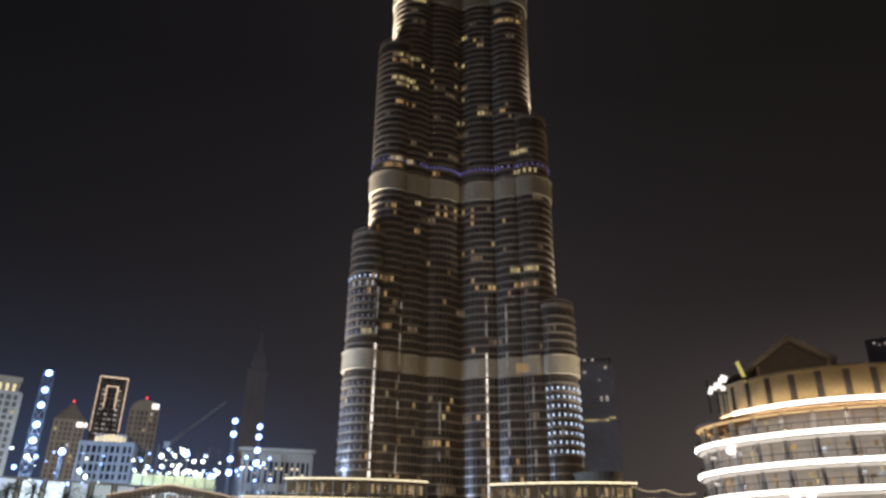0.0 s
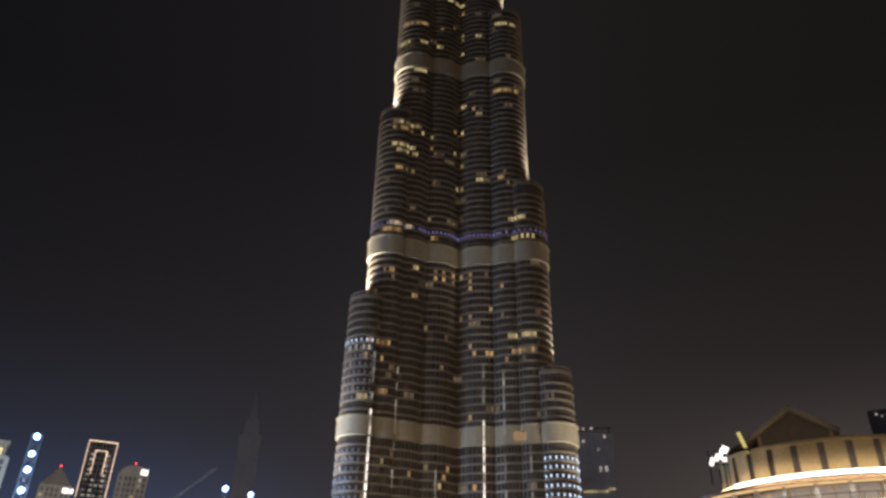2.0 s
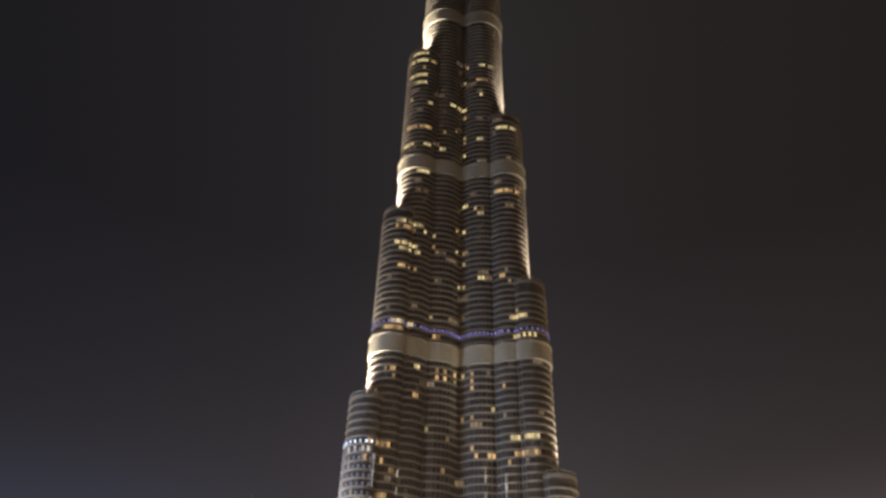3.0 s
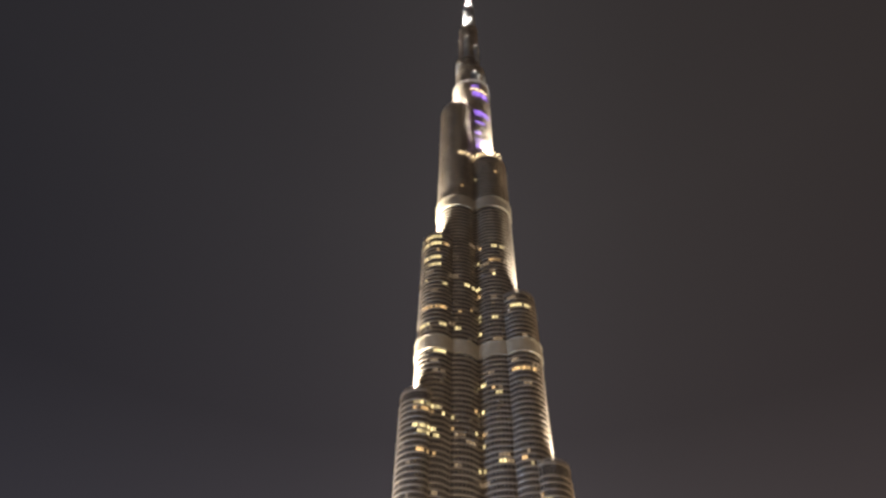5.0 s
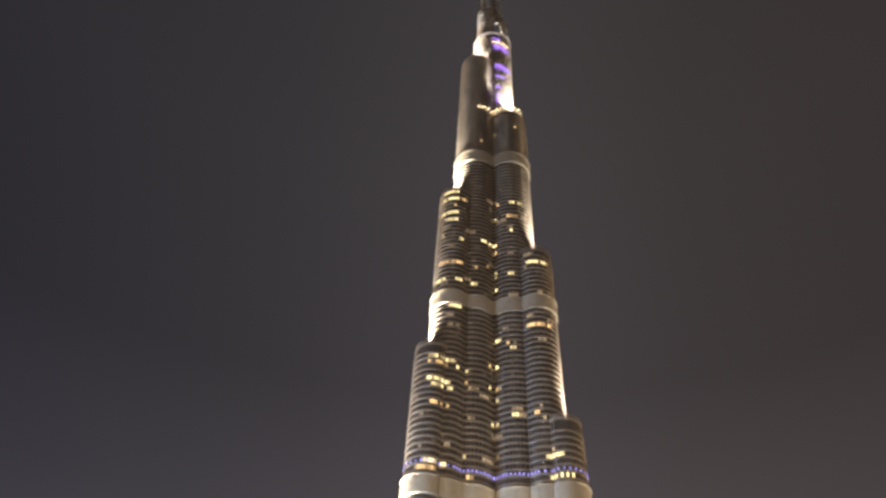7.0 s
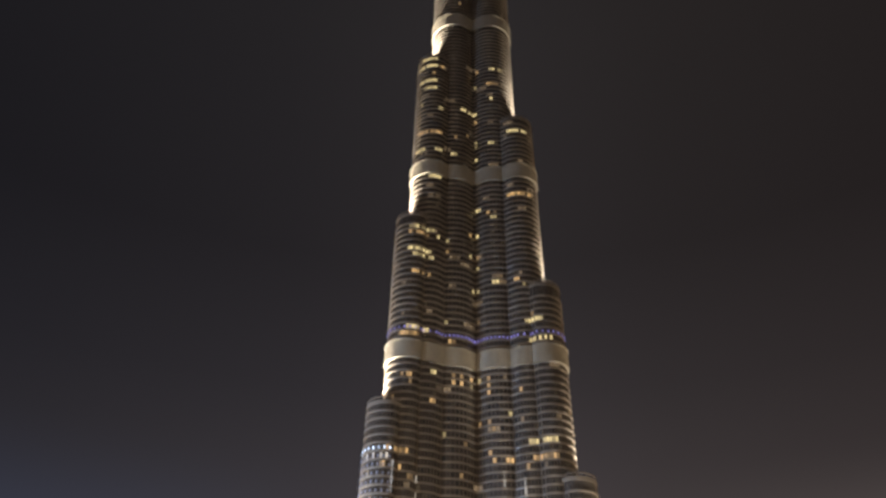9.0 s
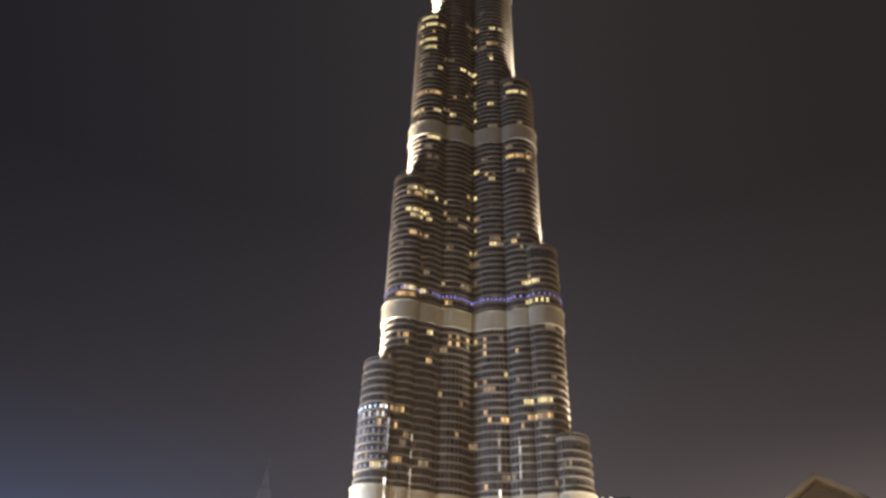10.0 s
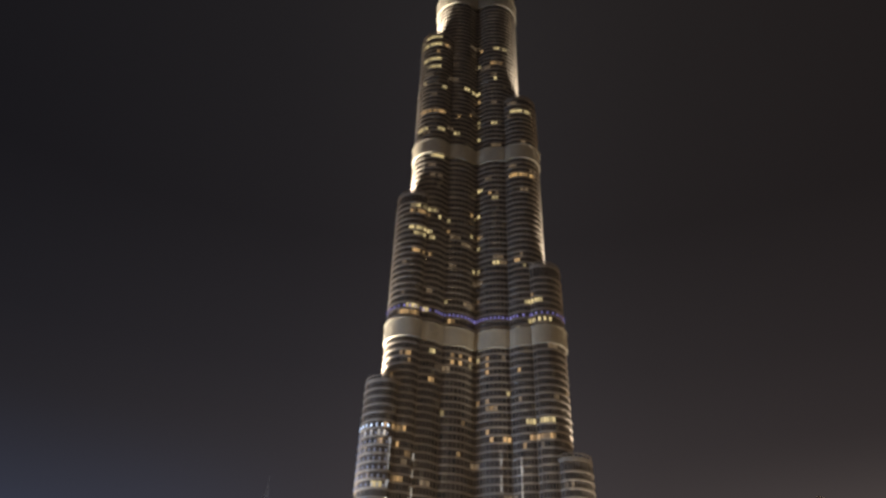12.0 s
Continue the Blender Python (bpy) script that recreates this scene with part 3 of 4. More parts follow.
TERRACE_FILL.cycles.emission_sampling = "AUTO"
TERRACE_WARM_FILL = material("terrace_warm_fill_glow", (0.6, 0.5, 0.4), 0.4, emit=(1.0, 0.66, 0.3), strength=0.9)
TERRACE_WARM_FILL.cycles.emission_sampling = "AUTO"
FAIRY = material("fairy_bulb", (0.5, 0.4, 0.3), 0.4, emit=(1.0, 0.78, 0.6), strength=1.4)
COVE = material("warm_cove_light", (0.6, 0.5, 0.3), 0.4, emit=(1.0, 0.72, 0.4), strength=5.0)
COVE.cycles.emission_sampling = "AUTO"
OUTLINE = material("warm_outline_light", (0.6, 0.5, 0.4), 0.4, emit=(1.0, 0.72, 0.5), strength=1.5, per_object=0.2, scale=0.3)
WIN_COOL = material("lit_window_cool", (0.3, 0.3, 0.3), 0.3, emit=(0.85, 0.92, 1.0), strength=0.9, per_object=0.6, scale=0.4)
CROWN_LIT = material("crown_floodlight", (0.6, 0.5, 0.3), 0.4, emit=(1.0, 0.78, 0.42), strength=1.1, per_object=0.4, scale=0.3)
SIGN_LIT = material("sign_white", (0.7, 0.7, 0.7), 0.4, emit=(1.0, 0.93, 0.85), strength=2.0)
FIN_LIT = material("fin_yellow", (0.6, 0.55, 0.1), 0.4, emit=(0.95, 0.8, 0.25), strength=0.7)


def facing(az, dist, z=0.0):
    """A frame whose y points away from the viewpoint and x to its right."""
    return Matrix.Translation(polar(az, dist, z)) @ Matrix.Rotation(radians(az), 4, "Z")


def placed(name, label, category, m, group="", kind=""):
    ob = new(name)
    ob.matrix_world = m
    return tagged(ob, label, category, group, kind)


def ellipse(a, b, n=72, cx=0.0, cy=0.0):
    return [(cx + a * math.cos(t), cy + b * math.sin(t)) for t in (math.tau * k / n for k in range(n))]


def pane_mesh(name, w, h, mat):
    s = Shape()
    s.box(Matrix.Translation((0, 0, 0)), w, 0.08, h)
    return s.mesh(name, mat)


# ---- the curved mall at the water ----
mall = placed("mall_building", "curved mall building with bright white strips on every floor", "mall", facing(-26.5, 121))
A_FULL, B_FULL, A_TOP = 19.3, 11.0, 16.4
LEVELS = [(9.6, True), (14.1, True), (17.6, True), (21.5, True)]
rngm = random.Random(3)
s = Shape()
s.ring(ellipse(A_FULL - 3, B_FULL - 3), 0, 21.6, closed=True)
s.ring(ellipse(A_FULL - 6.5, B_FULL - 3.2), 21.6, 26, closed=True)
body = part("inner_wall", s, INTERIOR, mall, "lit shopfront interior set back behind terraces")
lit_bits = {k: pane_mesh("shop_light", 0.5, 0.5, m) for k, m in (("w", WIN_WARM), ("g", WIN_GOLD), ("c", WIN_COOL))}
for z, strip in LEVELS + [(24.5, False)]:
    plan = ellipse(A_FULL, B_FULL)
    s = Shape()
    s.ring(plan, z - (0.55 if strip else 0.05), z + 0.35, closed=True)
    s.f.append(tuple(range(len(plan), 2 * len(plan))))
    s.f.append(tuple(reversed(range(len(plan)))))
    slab = part("floor_slab", s, SLAB if strip else WOOD, mall, "white terrace slab" if strip else "timber clad canopy slab")
    if strip:
        s = Shape()
        s.ring(plan, z - 0.26, z + 0.18, 0.18, closed=True)
        part("light_strip", s, STRIP, slab, "glowing white edge strip")
    # glowing ring added below the slab to brighten terrace and columns
    s = Shape()
    low = z - (0.6 if strip else 0.1)
    s.ring(ellipse(A_FULL - 1.7, B_FULL - 1.7), low - 0.05, low, 1.3, closed=True)
    part("ceiling_light", s, TERRACE_FILL if strip else TERRACE_WARM_FILL, slab, "glowing ring added under the ceiling to brighten the terrace")
    for k in range(28):
        t = math.tau * (k + 0.5) / 28
        if math.sin(t) < 0.35 and z < 24:
            c = Shape()
            c.box(Matrix.Translation(((A_FULL - 1.1) * math.cos(t), (B_FULL - 1.1) * math.sin(t), z + 0.35)) @ Matrix.Rotation(t, 4, "Z"), 0.45, 0.55, 3.1)
            part("column", c, SLAB, mall)
    if z < 24:
        s = Shape()
        g = ellipse(A_FULL - 0.4, B_FULL - 0.4)
        s.ring(g, z + 1.3, z + 1.38, 0.08, closed=True)
        for p in g:
            s.box(Matrix.Translation((p[0], p[1], z + 0.35)), 0.06, 0.06, 1.0)
        part("balustrade", s, IRON, slab, "thin dark terrace rail")
        s = Shape()
        for k in range(36):
            t = math.tau * k / 36
            if math.sin(t) < 0.3:
                p = Matrix.Translation(((A_FULL - 2.9) * math.cos(t), (B_FULL - 2.9) * math.sin(t), z + 0.4)) @ Matrix.Rotation(t, 4, "Z")
                s.box(p, 0.25, 0.12, 3.0)
        s.ring(ellipse(A_FULL - 2.95, B_FULL - 2.95), z + 2.5, z + 2.6, 0.08, closed=True)
        part("shopfront_frame", s, STEEL, mall, "dark shopfront frames", kind="stuff")
        for k in range(34):
            t = rngm.uniform(math.pi * 0.98, math.pi * 2.02)
            key = rngm.choice("wggwc")
            rr = rngm.choice((2.8, 2.8, 1.8))
            ob = part("shop_light", lit_bits[key], None, mall)
            ob.matrix_basis = Matrix.Translation(((A_FULL - rr) * math.cos(t), (B_FULL - rr) * math.sin(t), z + rngm.uniform(0.6, 2.4))) @ Matrix.Rotation(t + math.pi / 2, 4, "Z") @ Matrix.Diagonal((rngm.uniform(0.5, 2.0), 1, rngm.uniform(0.4, 1.6), 1))
# strings of small bulbs that hang below the lowest terrace
s = Shape()
for k in range(150):
    t = math.pi + math.pi * k / 149
    for q in range(rngm.randrange(3, 9)):
        s.box(Matrix.Translation(((A_FULL - 0.5) * math.cos(t), (B_FULL - 0.5) * math.sin(t), 8.7 - q * 0.3 - rngm.uniform(0, 0.12))), 0.07, 0.07, 0.16)
part("string_light", s, FAIRY, mall, "hanging strings of small warm bulbs", kind="stuff")
# lit top drum with its parapet
top_plan = ellipse(A_TOP, B_FULL + 1.1, 112)
s = Shape()
s.ring([top_plan[k % len(top_plan)] for k in range(69, 127)], 24.95, 25.38, 0.25)
part("light_strip", s, STRIP, mall, "glowing white edge strip")
s = Shape()
s.ring(push(top_plan, -1.9, True), 25.5, 29.7, closed=True)
drum = part("top_drum", s, DARKWALL, mall, "brown recess behind the parapet panels")
inner = push(top_plan, -1.6, True)
n = len(inner)
for k in range(0, n, 4):
    s = Shape()
    idx = [(k + i) % n for i in range(5)]
    pts = [Vector(inner[i]) for i in idx]
    pts = [tuple(p) for p in pts[:-1]]
    s.ring(pts, 25.5, 29.6, 0.2)
    part("parapet_panel", s, GOLD, drum, "ochre parapet panel lit from below")
s = Shape()
s.ring(inner, 29.6, 30.05, 0.35, closed=True)
s.f.append(tuple(range(n, 2 * n)))
part("coping", s, GOLD, drum)
s = Shape()
s.ring(push(top_plan, -0.9, True), 25.4, 25.43, 0.5, closed=True)
part("cove_light", s, COVE, drum, "warm wash light along the parapet foot")
s = Shape()
s.face(*[(p[0], p[1], 29.65) for p in inner])
part("roof_deck", s, ROOF, mall)
for t in (3.35, 3.6, 3.85):
    ob = part("soffit_lamp", lit_bits["g"], None, mall)
    ob.location = ((A_FULL - 2) * math.cos(t), (B_FULL - 1.2) * math.sin(t), 23.9)
globe = ball_mesh("globe_lamp", 0.62, STRIP)
for t, z in ((3.95, 20.2), (3.9, 13.2), (4.4, 13.3), (4.5, 13.1), (5.3, 13.2)):
    ob = part("globe_lamp", globe, None, mall, "bright white globe lamp")
    ob.location = ((A_FULL + 0.1) * math.cos(t), (B_FULL + 0.1) * math.sin(t), z)
# gabled roof pavilion
gable = placed("roof_pavilion", "dark gabled pavilion on the mall roof", "pavilion", facing(-24.5, 124, 29.7))
for sgn in (-1, 1):
    s = Shape()
    m = Matrix.Translation((0.6, 0, 8.7)) @ Matrix.Rotation(sgn * radians(34), 4, "Y")
    s.box(m @ Matrix.Translation((sgn * 3.7, 3, -0.35)), 7.6, 10, 0.35)
    for k in range(9):
        s.box(m @ Matrix.Translation((sgn * (0.5 + k * 0.85), 3, 0)), 0.12, 10, 0.1)
    part("roof_slope", s, BROWN, gable, "brown pitched roof slope with raised seams")
    s = Shape()
    s.box(m @ Matrix.Translation((sgn * 3.7, -2.1, -0.6)), 7.8, 0.25, 0.7)
    part("barge_board", s, STONE, gable, "pale board along the gable edge")
    for y in (-1.6, 7.4):
        c = Shape()
        c.box(Matrix.Translation((0.6 + sgn * 5.0, y, 0)), 0.4, 0.4, 5.2)
        part("post", c, BROWN, gable)
s = Shape()
s.face((-5.0, 0.2, 0), (6.2, 0.2, 0), (6.2, 0.2, 4.4), (0.6, 0.2, 8.1), (-5.0, 0.2, 4.4))
s.face((-5.0, 0.6, 0), (-5.0, 0.6, 4.4), (0.6, 0.6, 8.1), (6.2, 0.6, 4.4), (6.2, 0.6, 0))
part("gable_wall", s, DARKWALL, gable)
s = Shape()
s.box(Matrix.Translation((-4.6, 2, 4.6)) @ Matrix.Rotation(radians(-24), 4, "Y") @ Matrix.Translation((-3.4, 0, 0)), 7.4, 7, 0.35)
part("side_roof", s, BROWN, gable, "lower lean-to roof")
s = Shape()
s.box(Matrix.Translation((-7.4, 2.4, 0)), 4.4, 5.4, 2.4)
part("side_wall", s, DARKWALL, gable)
# unseen lamp added before the gable to brighten it
lamp("roof_wash_light", "SPOT", polar(-24.0, 112.5, 30.6), polar(-24.5, 124, 36), 8e2, WARM, 0.3, 80, 0.7)
fin = placed("roof_fin", "slanted yellow lit fin on the roof edge", "roof ornament", facing(-21.5, 113, 29.8))
s = Shape()
s.box(Matrix.Translation((0, 0, 0)) @ Matrix.Rotation(radians(-16), 4, "Y"), 0.5, 0.4, 2.9)
part("blade", s, FIN_LIT, fin)
s = Shape()
s.box(Matrix.Translation((0, 0, 0)), 0.9, 0.9, 0.4)
part("base", s, IRON, fin)
sign = placed("rooftop_sign", "glowing white rooftop sign with unreadable script", "sign", facing(-19.4, 112, 27.6))
for k, (x, z, w, h, tilt) in enumerate(((-1.0, 0.3, 0.55, 1.1, 20), (-0.3, 0.9, 0.5, 1.0, 25), (0.3, 1.1, 0.5, 1.5, 20), (0.9, 2.0, 0.9, 0.9, 30), (0.9, 0.7, 0.6, 0.6, 0))):
    s = Shape()
    s.box(Matrix.Translation((x, -0.2, z)) @ Matrix.Rotation(radians(tilt), 4, "Y"), w, 0.25, h)
    part("sign_bar", s, SIGN_LIT, sign)
s = Shape()
for x in (-1.2, 0, 1.2):
    s.box(Matrix.Translation((x, 0.1, -2.4)), 0.15, 0.15, 4.8)
s.box(Matrix.Translation((0, 0.1, 0.3)), 3.0, 0.12, 0.15)
part("sign_frame", s, IRON, sign)

# ---- buildings of the skyline ----


def block(name, label, az0, az1, el, dist, depth, wall, cols, rows, lit, keys, z_low=0.0, turn=0.0, seed=1, pane=None, storey=None, group="skyline buildings"):
    """A many-storeyed building: body, piers and floor bands proud of dark glass, lit windows as panes of their own."""
    az = (az0 + az1) / 2
    width = 2 * dist * math.tan(radians(abs(az0 - az1) / 2))
    top = rise(el, dist)
    ob = placed(name, label, "building", facing(az, dist) @ Matrix.Rotation(radians(turn), 4, "Z"), group)
    s = Shape()
    s.box(Matrix.Translation((0, depth / 2, 0)), width - 0.8, depth - 0.8, top)
    glass = part("glazing", s, pane or PANE, ob, "dark window glass")
    h = storey or top / rows
    cw = width / cols
    s = Shape()
    for k in range(cols + 1):
        s.box(Matrix.Translation((-width / 2 + k * cw, 0.3, z_low)), cw * (0.34, 0.62, 0.34)[k % 3], 0.9 if k % 3 != 1 else 1.5, top - z_low)
    nd = max(2, round(depth / cw))
    for sx in (-1, 1):
        for k in range(nd + 1):
            s.box(Matrix.Translation((sx * (width / 2 - 0.3), k * depth / nd, z_low)), 0.9, cw * 0.42, top - z_low)
    part("pier", s, wall, ob, "upright wall piers", kind="stuff")
    s = Shape()
    n_rows = int((top - z_low) / h)
    for r in range(n_rows + 1):
        z = top - r * h
        s.box(Matrix.Translation((0, depth / 2, z - h * 0.26)), width - 0.5, depth - 0.5, h * (0.26 if r % 4 else 0.42))
    part("floor_band", s, wall, ob, "level floor bands", kind="stuff")
    s = Shape()
    s.box(Matrix.Translation((0, depth / 2, top)), width + 0.6, depth + 0.6, 0.8)
    part("roof", s, wall, ob)
    rg = random.Random(seed)
    meshes = {q: pane_mesh("lit_window", cw * 0.54, h * 0.56, {"w": WIN_WARM, "g": WIN_GOLD, "c": WIN_COOL, "x": WIN_WHITE}[q]) for q in set(keys)}
    for r in range(n_rows):
        for k in range(cols):
            if rg.random() < lit:
                p = part("lit_window", meshes[rg.choice(keys)], None, glass)
                p.location = (-width / 2 + (k + 0.5) * cw, 0.33, top - (r + 1) * h + 0.05)
    return ob, width, top


lamp_red = ball_mesh("beacon", 0.8, RED_BEACON)
# pale tower with a lit crown
b, w, top = block("apartment_tower", "pale apartment tower with a gold lit crown", 31.5, 34.6, 11.7, 420, 20, PALE, 7, 26, 0.05, "gw", seed=2, pane=MIDGLASS)
s = Shape()
for k in range(7):
    s.box(Matrix.Translation((-w / 2 + 2 + k * (w - 4) / 6, 1.5, top)), 1.4, 1.4, 6)
s.box(Matrix.Translation((0, 8, top + 6)), w - 1, 15, 2.2)
s.box(Matrix.Translation((0, 8, top)), w - 6, 11, 6)
crown = part("crown", s, STONE, b, "open stone crown")
for k in range(6):
    s = Shape()
    s.box(Matrix.Translation((-w / 2 + 3.6 + k * (w - 4) / 6, 2.3, top + 0.8)), 1.2, 0.2, 4)
    part("crown_light", s, CROWN_LIT, crown)
# pointed tower with a beacon
b, w, top = block("pointed_tower", "stone tower with a pointed roof and red beacon", 27.2, 29.1, 10.3, 600, 18, STONE, 6, 30, 0.05, "cg", seed=5, pane=MIDGLASS)
s = Shape()
for r0, r1, za, zb in ((0.5, 0.36, 0.8, 5), (0.36, 0.0, 5, 15.5)):
    q0 = [(x * w * r0, 9 + y * w * r0, top + za) for x, y in ((-1, -1), (1, -1), (1, 1), (-1, 1))]
    q1 = [(x * w * r1, 9 + y * w * r1, top + zb) for x, y in ((-1, -1), (1, -1), (1, 1), (-1, 1))]
    for i in range(4):
        j = (i + 1) % 4
        s.face(q0[i], q0[j], q1[j], q1[i])
part("pointed_roof", s, STONE, b, "stepped pyramid roof")
ob = part("beacon", lamp_red, None, b, "red warning beacon")
ob.location = (0, 9, top + 16)
s = Shape()
s.box(Matrix.Translation((w * 0.42, -0.3, top - 4)), 7, 0.4, 3.2)
part("roof_sign", s, SIGN_LIT, b, "small white sign")
# dark hotel tower outlined with light
b, w, top = block("hotel_tower", "dark tower outlined with warm light lines", 24.95, 26.8, 13.45, 700, 20, DARKWALL, 8, 38, 0.0, "g", seed=7)
low = rise(9.75, 700)
for x0, x1, z0, z1 in ((-w / 2, -w / 2, low, top), (w / 2, w / 2, low, top), (-w / 2, w / 2, top, top), (-w * 0.2, -w * 0.2, top - 27, top - 8), (w * 0.2, w * 0.2, top - 27, top - 8), (-w * 0.2, w * 0.2, top - 8, top - 8)):
    s = Shape()
    s.box(Matrix.Translation(((x0 + x1) / 2, -0.4, z0)), max(x1 - x0, 0) + 0.7, 0.5, max(z1 - z0, 0) + 0.7)
    part("outline_light", s, OUTLINE, b, "warm light line on the tower edge")
win = pane_mesh("lit_window", 2.6, 1.6, WIN_WHITE)
rg = random.Random(9)
for r in range(10):
    for x in (-0.36, -0.27, -0.06, 0.06, 0.27, 0.36):
        if (r > 4 or abs(x) > 0.2) and rg.random() < 0.6:
            ob = part("lit_window", win, None, b)
            ob.location = (x * w, -0.25, top - 12 - r * 4.2)
# round topped tower
b, w, top = block("round_top_tower", "beige tower with a rounded top and red beacon", 22.5, 24.4, 11.5, 620, 18, STONE, 6, 30, 0.1, "gx", seed=12, pane=MIDGLASS)
s = Shape()
arc = [(w / 2 * math.cos(math.pi * k / 12), 7.5 * math.sin(math.pi * k / 12)) for k in range(13)]
for k in range(12):
    (xa, za), (xb, zb) = arc[k], arc[k + 1]
    s.face((xa, 0, top + za), (xa, 18, top + za), (xb, 18, top + zb), (xb, 0, top + zb))
s.face(*[(x, 0, top + z) for x, z in reversed(arc)])
s.face(*[(x, 18, top + z) for x, z in arc])
part("vaulted_roof", s, STONE, b)
ob = part("beacon", lamp_red, None, b, "red warning beacon")
ob.location = (0, 2, top + 9.5)
s = Shape()
s.box(Matrix.Translation((w * 0.36, -0.3, top + 1)), 5, 0.4, 4)
part("roof_sign", s, SIGN_LIT, b, "small white sign")
# nearer white apartment block
b, w, top = block("apartment_block", "white apartment block with lit roof terrace", 23.7, 27.3, 9.0, 330, 22, PALE, 9, 15, 0.06, "cgw", turn=-14, seed=21)
s = Shape()
s.box(Matrix.Translation((0, 8, top)), w * 0.6, 8, 4.5)
roof_room = part("roof_room", s, PALE, b)
for k in range(8):
    s = Shape()
    s.box(Matrix.Translation((-w * 0.26 + k * w * 0.075, 3.6, top + 0.8)), 1.0, 0.3, 2.4 + 0.9 * math.sin(math.pi * k / 7))
    part("roof_light", s, CROWN_LIT, roof_room)
# dark tower with a spire, its colours paled to imitate haze
b, w, top = block("dark_skyscraper", "dark skyscraper with a slim spire, coloured pale to imitate haze", 15.1, 16.6, 15.0, 900, 22, HAZY, 8, 60, 0.0, "g", seed=31, pane=HAZY_GLASS)
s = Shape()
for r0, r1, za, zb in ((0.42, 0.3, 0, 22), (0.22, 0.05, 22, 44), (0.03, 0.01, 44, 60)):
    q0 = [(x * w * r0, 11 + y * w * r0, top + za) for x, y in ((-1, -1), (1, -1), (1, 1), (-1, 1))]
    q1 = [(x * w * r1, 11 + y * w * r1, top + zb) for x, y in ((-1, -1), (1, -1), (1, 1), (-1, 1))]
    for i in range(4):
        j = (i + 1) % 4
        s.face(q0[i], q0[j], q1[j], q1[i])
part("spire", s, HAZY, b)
# dark tower under construction behind the skyscraper, greyed in colour for haze
b, w, top = block("unfinished_tower", "unfinished tower coloured pale for haze, with scattered work lights", -9.3, -12.0, 15.7, 480, 20, HAZY_GLASS, 7, 36, 0.012, "xg", seed=41, pane=HAZY_GLASS)
small = pane_mesh("work_light", 1.5, 1.5, WIN_WHITE)
for x, el in ((-0.42, 16.25), (-0.28, 16.2), (-0.05, 16.2), (0.3, 15.6), (-0.3, 15.3), (0.1, 14.7), (0.12, 13.4), (0.28, 13.4), (0.12, 13.2), (0.28, 13.2)):
    ob = part("work_light", small, None, b)
    ob.location = (x * w, -0.5, rise(el, 480) - 1)
for k in range(9):
    s = Shape()
    s.box(Matrix.Translation((-w * 0.36 + k * w * 0.1, -0.4, rise(11.65 + (0.15 if k > 6 else 0), 480))), 1.7, 0.3, 1.2)
    part("work_light", s, WIN_GOLD, b)
s = Shape()
for x in (-0.44, 0.44):
    s.box(Matrix.Translation((x * w, 3, top)), 0.6, 0.6, 6)
s.box(Matrix.Translation((0, 3, top + 5)), w, 0.5, 0.5)
part("rooftop_scaffold", s, IRON, b)
# dim tower beyond the mall
b, w, top = block("office_tower", "dark office tower with a few lamps near its roof", -29.7, -33.5, 15.7, 400, 20, HAZY_GLASS, 7, 28, 0.0, "x", seed=43, pane=HAZY_GLASS)
for x, el in ((-0.38, 15.45), (-0.3, 15.3), (-0.2, 15.35)):
    ob = part("roof_lamp", small, None, b)
    ob.scale = (0.6, 1, 0.6)
    ob.location = (x * w, -0.5, rise(el, 400))
# long low building with a colonnade
b, w, top = block("low_colonnade", "long pale building with tall columns under a flat roof", 11.2, 16.2, 9.0, 300, 18, STONE, 13, 8, 0.0, "g", seed=51, storey=11.0)
s = Shape()
s.box(Matrix.Translation((0, 8, top + 0.4)), w + 3, 22, 1.4)
part("flat_roof", s, STONE, b)
lantern = ball_mesh("wall_lamp", 0.45, BULB_WARM)
for k in range(12):
    ob = part("wall_lamp", lantern, None, b)
    ob.location = (-w / 2 + (k + 0.5) * w / 13, -0.6, top - 5.5 - (2.2 if k % 3 == 2 else 0))

# ---- floodlight masts, site lamps, crane ----
# lamp heads oversized: their bloom is put into the shape
glare = ball_mesh("lamp_head", 0.85, FLOOD_BLUE)


def lattice(s, base, top, r0, r1, steps):
    """A square lattice mast between two points."""
    d = Vector(top) - Vector(base)
    q = d.to_track_quat("Z", "Y").to_matrix().to_4x4()
    for k in range(steps):
        a, b2 = Vector(base) + d * (k / steps), Vector(base) + d * ((k + 1) / steps)
        ra, rb = r0 + (r1 - r0) * k / steps, r0 + (r1 - r0) * (k + 1) / steps
        ca = [a + (q @ Vector((x * ra, y * ra, 0))) for x, y in ((-1, -1), (1, -1), (1, 1), (-1, 1))]
        cb = [b2 + (q @ Vector((x * rb, y * rb, 0))) for x, y in ((-1, -1), (1, -1), (1, 1), (-1, 1))]
        for i in range(4):
            j = (i + 1) % 4
            rod(s, ca[i], cb[i], 0.14)
            rod(s, ca[i], cb[j], 0.08)
            rod(s, ca[i], ca[j], 0.08)


def rod(s, a, b2, r):
    d = Vector(b2) - Vector(a)
    m = Matrix.Translation(a) @ d.to_track_quat("Z", "Y").to_matrix().to_4x4()
    s.box(m, r * 2, r * 2, d.length)


